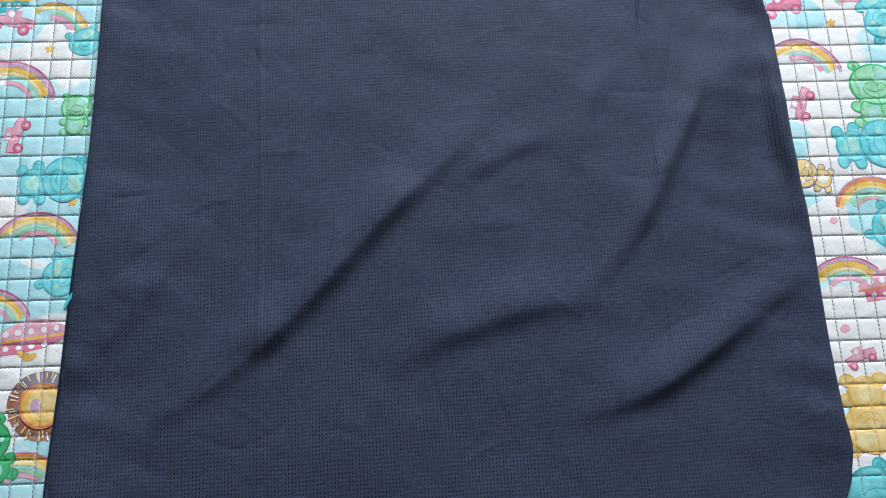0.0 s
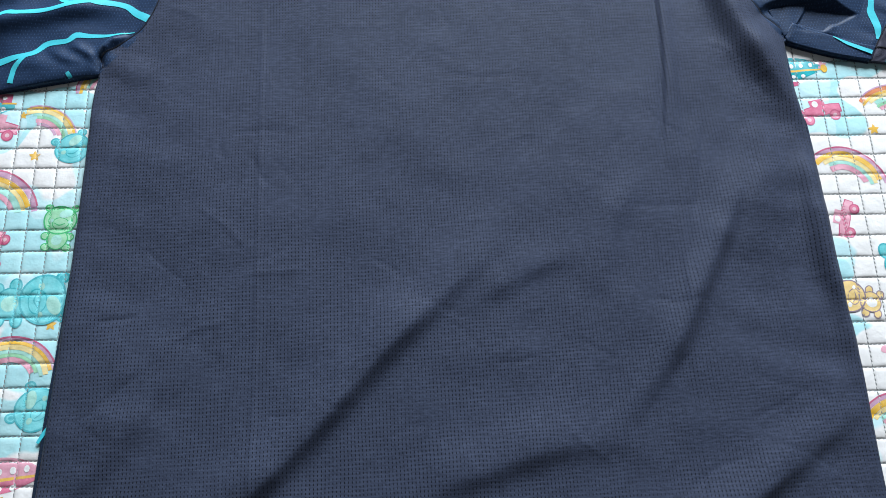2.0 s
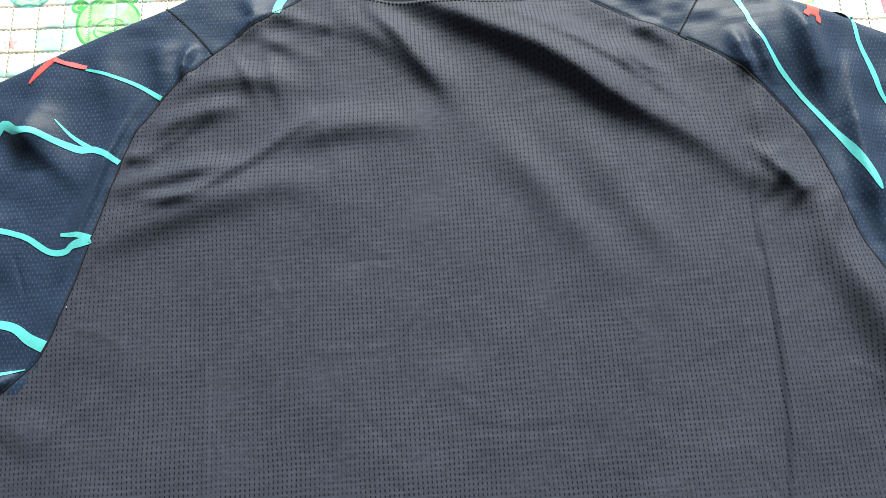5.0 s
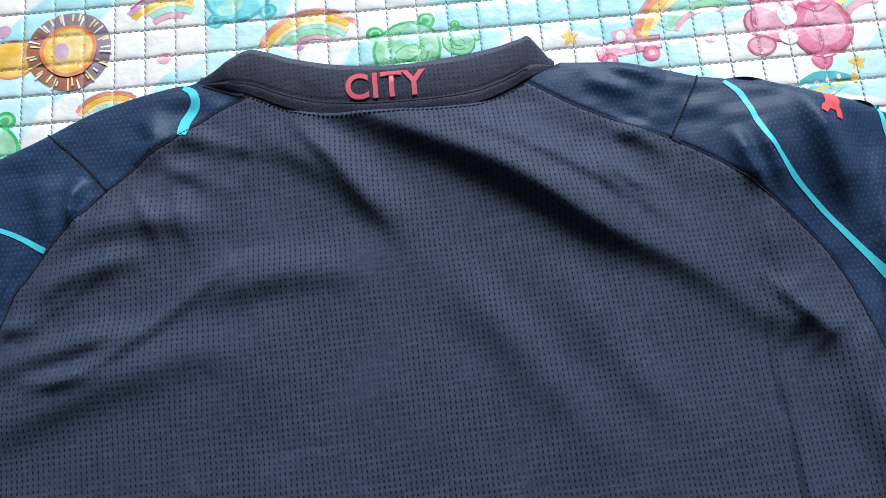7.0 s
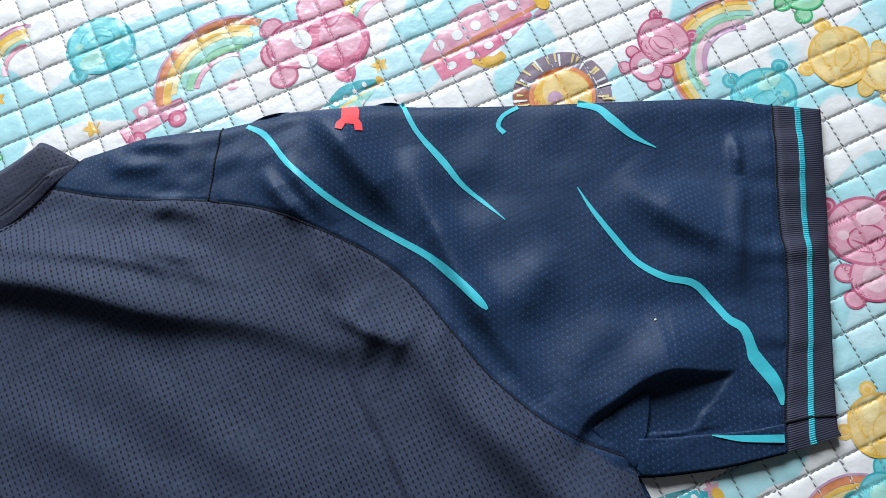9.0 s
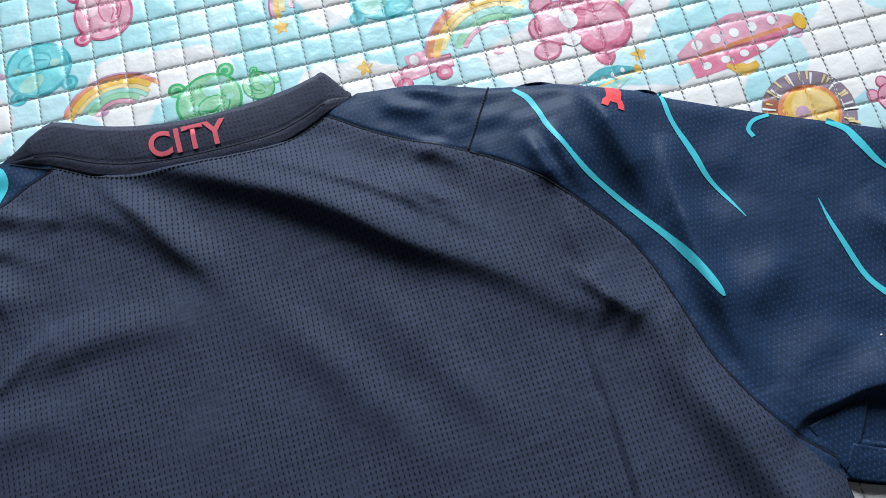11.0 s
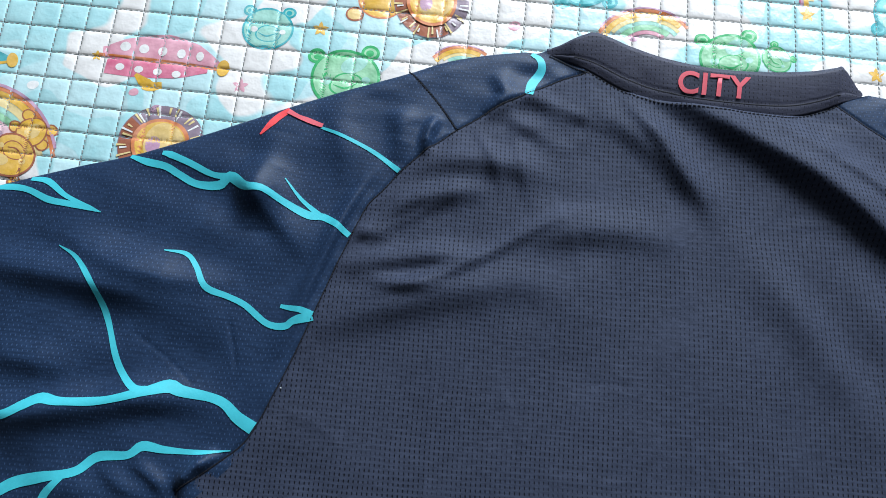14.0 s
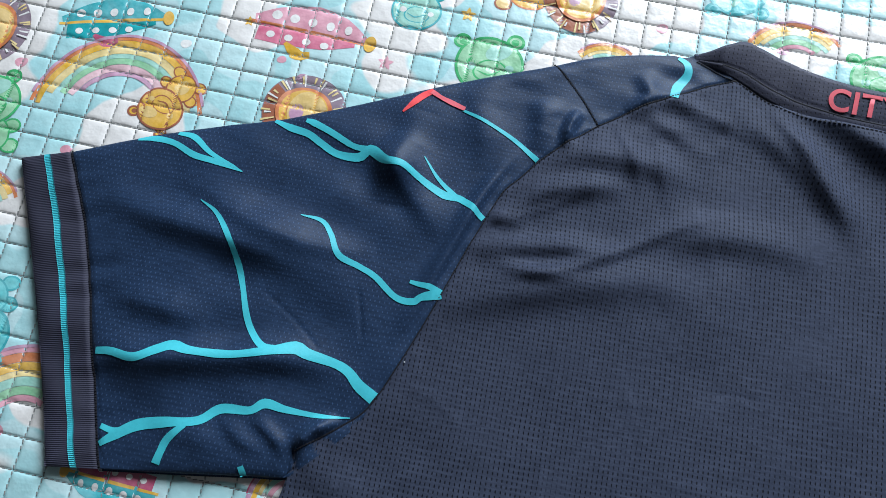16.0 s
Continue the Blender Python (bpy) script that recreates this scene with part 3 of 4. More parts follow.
flap_low = np.stack([np.linspace(0.2735, 0.3395, 60), np.interp(np.linspace(0.2735, 0.3395, 60), np.sort(curve(SLEEVE_R_BOT)[:, 0]), curve(SLEEVE_R_BOT)[np.argsort(curve(SLEEVE_R_BOT)[:, 0]), 1])], 1)
flap = coons(flap_low, flap_top, np.linspace(flap_low[0], flap_top[0], 14), np.linspace(flap_low[-1], flap_top[-1], 14), 60, 14)
zf = cloth_z(flap.reshape(-1, 2)).reshape(14, 60)
zf = np.maximum(zf, 0.0044) + 0.0006 + 0.0012 * np.linspace(0, 1, 14)[:, None]
FLAP_R = sheet("sleeve_flap", np.concatenate([flap, zf[:, :, None]], 2), M_SLEEVE, SLEEVES["right"], "navy turned flap of the sleeve", skirt=0.0006)

yoke_l = coons(rag_l2, curve(YOKE_L_TOP), yoke_seam_l, curve([(-67, 672), (-79, 678), (-91, 685)], 20), 90, 50)
yoke_r = coons(rag_r2, curve(YOKE_R_TOP), yoke_seam_r, curve([(77, 662), (87, 666), (98, 670)], 20), 90, 50)
YOKE_L = sheet("shoulder_panel", lifted(yoke_l), M_SLEEVE, shirt, "navy knit shoulder panel", skirt=0.0006)
sheet("shoulder_panel", lifted(yoke_r), M_SLEEVE, shirt, "navy knit shoulder panel", skirt=0.0006)

# cuffs: ribbed band with a teal stripe
for side, cin, cout in (("left", CUFF_L_IN, CUFF_L_OUT), ("right", CUFF_R_IN, CUFF_R_OUT)):
    a, b = curve(cin), curve(cout)
    plan = coons(np.linspace(a[0], b[0], 10), np.linspace(a[-1], b[-1], 10), a, b, 26, 900)
    xyz = lifted(plan)
    length = np.linalg.norm(np.diff(a, axis=0), axis=1).sum()
    s = np.linspace(0, length, 900)
    rib = 0.00014 * np.sin(s / 0.00105 * 2 * np.pi)
    across = np.linspace(0, 1, 26)
    xyz[:, :, 2] += rib[:, None] + 0.0004
    xyz[:, :, 2] -= (0.0012 * np.exp(-((across - 0.0) / 0.04) ** 2))[None]
    cuff = sheet("cuff", xyz, M_RIB, SLEEVES[side], "dark ribbed sleeve cuff", skirt=0.0006)
    mid = 0.475 if side == "left" else 0.50
    lo, hi = mid - 0.055, mid + 0.055
    w = np.linspace(lo, hi, 7)
    pos = w * 25
    k0 = np.clip(np.floor(pos).astype(int), 0, 24)
    fr = (pos - k0)[None, :, None]
    st = xyz[:, k0] * (1 - fr) + xyz[:, k0 + 1] * fr
    st[:, :, 2] += 0.0004 + rib[:, None] * 0.4
    sheet("cuff_stripe", st, M_TEAL, cuff, "teal woven stripe", skirt=0.001)


def ribbon(name, pts, material, parent, label="", lift=0.00035, z_of=cloth_z, round_end=False):
    """A printed streak: points (x, y, width) in millimetres along its middle, laid on the cloth."""
    p = np.array(pts, float)
    line = curve(p[:, :2], 70)
    s = np.concatenate([[0], np.cumsum(np.linalg.norm(np.diff(p[:, :2], axis=0), axis=1))])
    w = np.interp(np.linspace(0, s[-1], 70), s, p[:, 2]) * 0.68 / 2000.0
    w *= 1 + 0.10 * smooth_noise(line + 0.3, 0.012, 21)
    if round_end:
        k = np.arange(70)
        w *= np.sqrt(np.clip(1 - np.clip((k - 64) / 5.2, 0, 1) ** 2, 0, 1))
    t = np.gradient(line, axis=0)
    t /= np.linalg.norm(t, axis=1)[:, None]
    nr = np.stack([-t[:, 1], t[:, 0]], 1)
    plan = line[:, None] + nr[:, None] * w[:, None, None] * np.linspace(-1, 1, 7)[None, :, None]
    z = z_of(plan.reshape(-1, 2)).reshape(70, 7) + lift
    return sheet(name, np.concatenate([plan, z[:, :, None]], 2), material, parent, label)


LEFT_STREAKS = [
    [(-387.0, 450.0, 5.1), (-378.0, 451.0, 5.9), (-365.0, 450.0, 6.8), (-354.0, 456.0, 8.0), (-346.0, 460.0, 7.6), (-336.0, 459.0, 6.8), (-315.0, 461.0, 5.9), (-295.0, 467.0, 7.2), (-283.0, 471.0, 10.1), (-276.0, 469.0, 8.5), (-261.0, 467.0, 6.8), (-253.0, 464.0, 7.6), (-246.0, 458.0, 9.3), (-237.0, 453.0, 10.6)],
    [(-355.0, 542.0, 0.8), (-344.0, 536.0, 3.4), (-334.0, 525.0, 4.6), (-326.0, 512.0, 5.1), (-319.0, 497.0, 4.6), (-311.0, 479.0, 5.1), (-301.0, 469.0, 5.9), (-292.0, 468.0, 6.8)],
    [(-298.0, 544.0, 0.8), (-286.0, 543.0, 3.8), (-279.0, 536.0, 4.2), (-272.0, 525.0, 5.1), (-260.0, 521.0, 5.1), (-250.0, 517.0, 4.6), (-237.0, 508.0, 5.5), (-227.0, 507.0, 6.3), (-223.0, 510.0, 5.9), (-213.0, 514.0, 8.5)],
    [(-231.0, 518.0, 3.0), (-225.0, 517.0, 4.6), (-218.0, 516.0, 5.1), (-213.0, 514.0, 5.9)],
    [(-327.0, 598.0, 3.4), (-317.0, 595.0, 6.3), (-306.0, 593.0, 5.5), (-298.0, 589.0, 5.5), (-287.0, 584.0, 5.9), (-274.0, 584.0, 7.6), (-268.0, 589.0, 9.3), (-257.0, 582.0, 6.8), (-247.0, 581.0, 5.9), (-236.0, 576.0, 5.9), (-222.0, 570.0, 6.8), (-212.0, 569.0, 5.9), (-198.0, 560.0, 4.6)],
    [(-309.0, 601.0, 3.4), (-304.0, 600.0, 5.9), (-293.0, 596.0, 5.1), (-279.0, 590.0, 4.6), (-269.0, 589.0, 6.3)],
    [(-237.0, 590.0, 0.8), (-227.0, 579.0, 3.4), (-215.0, 570.0, 4.6)],
    [(-402.0, 572.0, 3.0), (-392.0, 574.0, 5.9), (-380.0, 573.0, 5.1), (-367.0, 568.0, 5.9), (-353.0, 566.0, 5.5), (-337.0, 563.0, 0.8)],
    [(-380.0, 580.0, 3.4), (-370.0, 579.0, 5.5), (-358.0, 571.0, 4.2), (-343.0, 565.0, 3.4), (-337.0, 563.0, 0.8)],
    [(-372.0, 404.0, 4.2), (-365.0, 410.0, 7.6), (-355.0, 417.0, 8.5), (-341.0, 421.0, 7.6), (-324.0, 425.0, 6.8), (-314.0, 433.0, 7.6), (-299.0, 435.0, 6.3), (-292.0, 440.0, 7.6), (-281.0, 439.0, 5.5), (-263.0, 439.0, 3.4), (-247.0, 441.0, 0.8)],
    [(-374.0, 413.0, 3.8), (-365.0, 412.0, 5.1), (-355.0, 417.0, 5.1)],
    [(-330.0, 422.0, 5.1), (-337.0, 413.0, 5.9), (-339.0, 406.0, 5.9), (-340.0, 400.0, 7.2)],
    [(-221.0, 623.0, 2.1), (-205.0, 617.0, 3.0), (-189.0, 610.0, 3.4), (-174.0, 600.0, 4.2)],
]
for pts in LEFT_STREAKS:
    ribbon("streak", pts, M_TEAL, SLEEVES["left"], "teal printed lightning streak")
ribbon("emblem", [(-255.0, 616.0, 1.7), (-249.0, 624.0, 5.9), (-245.0, 629.0, 6.3), (-240.0, 633.0, 5.5)], M_RED, SLEEVES["left"], "coral printed mark")
ribbon("emblem", [(-241.0, 632.0, 4.6), (-235.0, 629.0, 3.8), (-229.0, 627.0, 4.6), (-220.0, 624.0, 3.4)], M_CORAL, SLEEVES["left"], "paler coral printed mark", lift=0.0006)
RIGHT_STREAKS = [
    [(179, 647, 3.4), (185.5, 637, 4.4), (190, 616, 4.3), (197.5, 598, 4.8), (206.5, 583, 4.2), (221, 561.5, 4.7), (232, 545, 5.2), (239, 526.5, 5.6), (245, 508, 6.6)],
    [(255, 624, 3.0), (255, 606, 4.1), (260, 586, 5.3), (263, 572, 4.1), (269, 558, 2.9), (274, 545, 0.6)],
    [(308, 596, 3.0), (299, 595, 3.0), (294, 591, 3.0), (295, 586, 3.6)],
    [(336.0, 584.0, 5.4), (344.0, 577.0, 5.8), (347.0, 568.0, 6.2), (352.0, 556.0, 4.6), (360.0, 545.0, 0.8)],
    [(314.0, 544.0, 0.8), (315.0, 529.0, 3.5), (318.0, 512.0, 4.3), (322.0, 497.0, 4.6), (330.0, 485.0, 4.6), (341.0, 476.0, 5.4), (345.0, 464.0, 5.8), (347.0, 454.0, 6.2), (351.0, 447.0, 7.0), (350.0, 438.0, 7.7), (349.0, 433.0, 10.8), (351.0, 422.0, 10.4), (351.0, 414.0, 7.7), (349.0, 408.0, 2.3)],
]
for k, pts in enumerate(RIGHT_STREAKS):
    ribbon("streak", pts, M_TEAL, SLEEVES["right"], "teal printed lightning streak", round_end=k == 0)
ribbon("streak", [(312, 411, 0.8), (323, 404, 4.1), (341, 395, 5.4)], M_TEAL, FLAP_R, "teal printed lightning streak", lift=0.0024)
ribbon("emblem", [(230.5, 634, 11.0), (229, 628.5, 12.5), (227, 624, 12.0), (226, 621, 13.0)], M_RED, SLEEVES["right"], "coral printed mark")
ribbon("emblem", [(229, 624, 5.0), (229.5, 620, 5.2), (228.5, 616, 5.0)], M_RED, SLEEVES["right"], "coral printed mark", lift=0.0006)
ribbon("emblem", [(224, 624, 5.0), (221.5, 622, 6.5), (219.5, 619.5, 5.5)], M_RED, SLEEVES["right"], "coral printed mark", lift=0.0006)
ribbon("streak", [(-102.0, 681.0, 3.8), (-97.0, 677.0, 6.3), (-96.0, 670.0, 7.2), (-101.0, 661.0, 8.5), (-103.0, 653.0, 7.2)], M_TEAL, YOKE_L, "teal printed streak")


ribbon("streak", [(-296.5, 407, 4.6), (-295, 404.5, 5.0), (-294, 402.6, 4.6)], M_TEAL, SLEEVES["left"], "teal printed streak end", lift=0.0008)


def speck(x, y, r, parent):
    """A tiny tuft of thread."""
    bm = bmesh.new()
    bmesh.ops.create_icosphere(bm, subdivisions=1, radius=r)
    z = float(cloth_z(np.array([[x, y]]))[0])
    for v in bm.verts:
        v.co = (v.co.x * 1.3 + x, v.co.y + y, v.co.z * 0.6 + z + 0.0004)
    return part("loose_thread", bm, M_WHITE_THREAD, parent, "tiny white loose thread end", True)


speck(-0.2250, 0.4745, 0.0004, SLEEVES["left"])
speck(0.3150, 0.4690, 0.0007, SLEEVES["right"])


def thread(name, line, material, parent, label, pitch=0.0026, length=0.0017, wide=0.00045, z_of=cloth_z, lift=0.0001):
    """A row of small raised stitches along a line."""
    n = max(4, int(np.linalg.norm(np.diff(line, axis=0), axis=1).sum() / pitch))
    p = even(line, n)
    t = np.gradient(p, axis=0)
    t /= np.linalg.norm(t, axis=1)[:, None] + 1e-12
    nr = np.stack([-t[:, 1], t[:, 0]], 1)
    z = z_of(p) + lift
    L, W = length / 2, wide / 2
    corner = [p - t * L - nr * W, p + t * L - nr * W, p + t * L + nr * W, p - t * L + nr * W]
    low = [np.concatenate([c, (z - 0.0004)[:, None]], 1) for c in corner]
    mid = [np.concatenate([p + (c - p) * 0.7, (z + 0.0003)[:, None]], 1) for c in corner]
    verts = np.stack(low + mid, 1).reshape(-1, 3)
    k = np.arange(n)[:, None] * 8
    f = np.concatenate([k + np.array(q)[None] for q in ((4, 5, 6, 7), (0, 1, 5, 4), (1, 2, 6, 5), (2, 3, 7, 6), (3, 0, 4, 7))], 0)
    return mesh_of(name, verts, f, material, parent, label, smooth=False)


ribbon("streak", [(-294.5, 126, 3.0), (-291, 132, 4.0), (-287, 138, 3.0)], M_TEAL, shirt, "teal printed streak end", z_of=lambda P: np.full(len(P), 0.0013))
for line in (rag_l, rag_l2, rag_r, rag_r2, yoke_seam_l, yoke_seam_r, *CUFF_SEAMS):
    tagged(thread("seam", line, M_THREAD, shirt, "dark stitched seam", pitch=0.0016, length=0.0016, wide=0.0009, lift=0.00025), kind="stuff")

# the shaded fold across the end of the cuff beside the flap, put in as a dark strip
tagged(thread("cuff_fold_shade", curve([(345, 401), (357, 398), (369, 393)], 24), M_THREAD, FLAP_R, "dark strip for the shaded fold across the cuff", pitch=0.0010, length=0.0014, wide=0.0008, lift=0.0009), kind="stuff")

# ---------------------------------------------------------------- collar
COLLAR_LOW = [(-93, 681), (-80, 677), (-67, 671.5), (-46, 660.5), (-24, 654.5), (4, 651.5), (30, 650.5), (49, 651.5), (66, 656.5), (78, 662), (86, 665.5), (93, 668)]
COLLAR_TOP = [(-93, 684), (-82, 688), (-67, 695), (-56, 692.5), (-44, 687.5), (-22, 681), (6, 677), (35, 677), (61, 679.5), (77, 683), (83, 684), (94, 669.5)]
c_low, c_top = curve(COLLAR_LOW, 160), curve(COLLAR_TOP, 160)
o_low, o_top = np.argsort(c_low[:, 0]), np.argsort(c_top[:, 0])


def collar_z(P):
    """Height of the collar band, which rises from its seam to its folded upper edge."""
    yb = np.interp(P[:, 0], c_low[o_low, 0], c_low[o_low, 1])
    yt = np.interp(P[:, 0], c_top[o_top, 0], c_top[o_top, 1])
    v = np.clip((P[:, 1] - yb) / np.maximum(yt - yb, 0.004), 0, 1)
    ends = np.clip(np.minimum(P[:, 0] + 0.094, 0.094 - P[:, 0]) / 0.016, 0, 1)
    up = 0.0038 + 0.0018 * ends + (0.0108 - 0.0056) * np.sin(v * np.pi / 2) * ends
    return up + 0.0003 * smooth_noise(P, 0.012, 9) - 0.0022 * np.clip(v - 0.93, 0, 1) / 0.07 + ends * (0.0004 * np.exp(-((v - 0.16) / 0.09) ** 2) - 0.0006 * np.exp(-((v - 0.27) / 0.025) ** 2))


rows = np.linspace(0, 1, 26)
band = np.zeros((29, 160, 3))
for k, v in enumerate(rows):
    xy = c_low * (1 - v) + c_top * v
    band[k, :, :2], band[k, :, 2] = xy, collar_z(xy)
for k, (dy, z) in enumerate(((0.0012, 0.008), (0.0014, 0.004), (0.0008, 0.0006))):
    band[26 + k, :, :2], band[26 + k, :, 2] = c_top + np.array([0, dy]), np.minimum(z, band[25, :, 2])
COLLAR = sheet("collar", band, M_COLLAR, shirt, "dark ribbed crew collar with coral lettering", skirt=0.0006)
seam_line = c_low[(c_low[:, 0] > -0.066) & (c_low[:, 0] < 0.077)]
tagged(thread("collar_stitching", seam_line + np.array([0, -0.0012]), M_THREAD, COLLAR, "dark stitched collar seam", pitch=0.0024, length=0.0017, wide=0.00042, z_of=lambda P: cloth_z(P) + 0.0002), kind="stuff")

# dark strip in the band's seam groove, deepening the shade of the step
band_line = (c_low * 0.76 + c_top * 0.24)[14:-14]
tagged(thread("collar_band_seam_shade", band_line, M_THREAD, COLLAR, "dark strip for the collar band's seam and its shaded step", pitch=0.0011, length=0.0013, wide=0.00055, z_of=collar_z, lift=0.0), kind="stuff")
tagged(thread("shoulder_tape_seam", curve([(-91, 680), (-84, 677), (-75, 673), (-68, 671)], 20), M_THREAD, YOKE_L, "dark seam of the shoulder tape", pitch=0.0013, length=0.0013, wide=0.0006, lift=0.0003), kind="stuff")

text = bpy.data.curves.new("lettering", "FONT")
text.body, text.size, text.align_x = "CITY", 0.0178, "CENTER"
text.space_character, text.offset = 1.08, 0.00042
_tmp = new("lettering_curve", text)
me = bpy.data.meshes.new_from_object(_tmp.evaluated_get(bpy.context.evaluated_depsgraph_get()))
bpy.data.objects.remove(_tmp)
bm = bmesh.new()
bm.from_mesh(me)
bmesh.ops.triangulate(bm, faces=bm.faces)
bmesh.ops.subdivide_edges(bm, edges=[e for e in bm.edges if e.calc_length() > 0.002], cuts=2)
turn = radians(-2.4)
for v in bm.verts:
    x, y = v.co.x * 1.02, v.co.y * 1.0
    X = 0.0035 + x * math.cos(turn) - y * math.sin(turn)
    Y = 0.6605 + x * math.sin(turn) + y * math.cos(turn)
    v.co = (X, Y, float(collar_z(np.array([[X, Y]]))[0]) + 0.0005)
bpy.data.meshes.remove(me)
part("lettering", bm, M_CORAL, COLLAR, "coral capital letters")

# ---------------------------------------------------------------- the quilted mat
PITCH, TILT = 0.01651, -0.0316
ORIGIN = np.array([-0.2380, 0.7404])
EX, EY = np.array([math.cos(TILT), math.sin(TILT)]), np.array([-math.sin(TILT), math.cos(TILT)])


def mat_z(P):
    """Height of the quilted cover: each square is a soft cushion between sewn grooves."""
    q = P - ORIGIN
    a, b = (q @ EX) / PITCH, (q @ EY) / PITCH
    fa, fb = np.abs((a % 1) * 2 - 1), np.abs((b % 1) * 2 - 1)
    puff = np.sqrt(np.clip((1 - fa ** 6) * (1 - fb ** 6), 0, 1))
    return -0.0015 + 0.0012 * puff + 0.00030 * smooth_noise(P, 0.006, 31) * puff


play_mat = tagged(new("play_mat"), "pale blue quilted play mat printed with clouds and rainbows", "play mat")
cut = np.array([0, 0.035, 0.09, 0.20, 0.36, 0.64, 0.80, 0.91, 0.965])
NA, NB = (-24, 50), (-50, 10)
la = np.concatenate([k + cut for k in range(*NA)] + [[NA[1]]])
lb = np.concatenate([k + cut for k in range(*NB)] + [[NB[1]]])
ga, gb = np.meshgrid(la, lb)
plan = ORIGIN + (ga[..., None] * EX + gb[..., None] * EY) * PITCH
cover = mat_z(plan.reshape(-1, 2)).reshape(plan.shape[:2])


def cover_z(P):
    """Height of the cover as it is meshed, between its grid lines."""
    q = P - ORIGIN
    a, b = (q @ EX) / PITCH, (q @ EY) / PITCH
    i = np.clip(np.searchsorted(la, a, side="right") - 1, 0, len(la) - 2)
    j = np.clip(np.searchsorted(lb, b, side="right") - 1, 0, len(lb) - 2)
    u, v = np.clip((a - la[i]) / (la[i + 1] - la[i]), 0, 1), np.clip((b - lb[j]) / (lb[j + 1] - lb[j]), 0, 1)
    return (cover[j, i] * (1 - u) + cover[j, i + 1] * u) * (1 - v) + (cover[j + 1, i] * (1 - u) + cover[j + 1, i + 1] * u) * v


sheet("mat_cover", np.concatenate([plan, cover[:, :, None]], 2), M_MAT, play_mat, "glossy printed quilted cover", skirt=-0.018)
bm = bmesh.new()
c = [ORIGIN + (a * EX + b * EY) * PITCH for a, b in ((NA[0], NB[0]), (NA[1], NB[0]), (NA[1], NB[1]), (NA[0], NB[1]))]
for z0, z1 in ((-0.0215, -0.006),):
    lo = [bm.verts.new((*p * 0.999, z0)) for p in c]
    hi = [bm.verts.new((*p * 0.999, z1)) for p in c]
    bm.faces.new(lo[::-1]), bm.faces.new(hi)
    for k in range(4):
        bm.faces.new((lo[k], lo[(k + 1) % 4], hi[(k + 1) % 4], hi[k]))
part("mat_filling", bm, M_BACKING, play_mat, "grey foam filling")


def hidden(P):
    """Well under the shirt, where no sewing can be seen."""
    x, y = P[:, 0], P[:, 1]
    return (np.abs(x) < 0.255) & (y > -0.03) & (y < 0.60)


# stitches in the grooves; their colour includes the dark of holes and shade
st = []
for k in range(NA[0] + 1, NA[1]):
    s = np.arange(NB[0], NB[1], 0.2) + 0.1
    st.append(np.stack([np.full(len(s), float(k)), s, np.zeros(len(s))], 1))
for k in range(NB[0] + 1, NB[1]):
    s = np.arange(NA[0], NA[1], 0.2) + 0.1
    st.append(np.stack([s, np.full(len(s), float(k)), np.ones(len(s))], 1))
st = np.vstack(st)
mid = ORIGIN + (st[:, :1] * EX + st[:, 1:2] * EY) * PITCH
keep = ~hidden(mid)
st, mid = st[keep], mid[keep]
jit = np.random.RandomState(4).uniform(-1, 1, (len(mid), 3))
along = np.where(st[:, 2:3] > 0, EX[None], EY[None])
across = np.stack([-along[:, 1], along[:, 0]], 1)
mid = mid + across * jit[:, :1] * 0.00012
along = along + across * (0.30 + 0.1 * jit[:, 1:2])
half = 0.00112 * (1 + 0.12 * jit[:, 2:3])
zb = np.full((len(mid), 1), -0.0014)
quad = [mid - along * half - across * 0.00034, mid + along * half - across * 0.00034, mid + along * half + across * 0.00034, mid - along * half + across * 0.00034]
verts = np.stack([np.concatenate([q, zb], 1) for q in quad] + [np.concatenate([mid + (q - mid) * 0.75, zb + 0.0006], 1) for q in quad], 1).reshape(-1, 3)
k8 = np.arange(len(mid))[:, None] * 8
f = np.concatenate([k8 + np.array(q)[None] for q in ((4, 5, 6, 7), (0, 1, 5, 4), (1, 2, 6, 5), (2, 3, 7, 6), (3, 0, 4, 7))], 0)
tagged(mesh_of("mat_stitching", verts, f, M_STITCH, play_mat, "sewn stitches along the squares, grey for their holes and shade", smooth=False), kind="stuff")


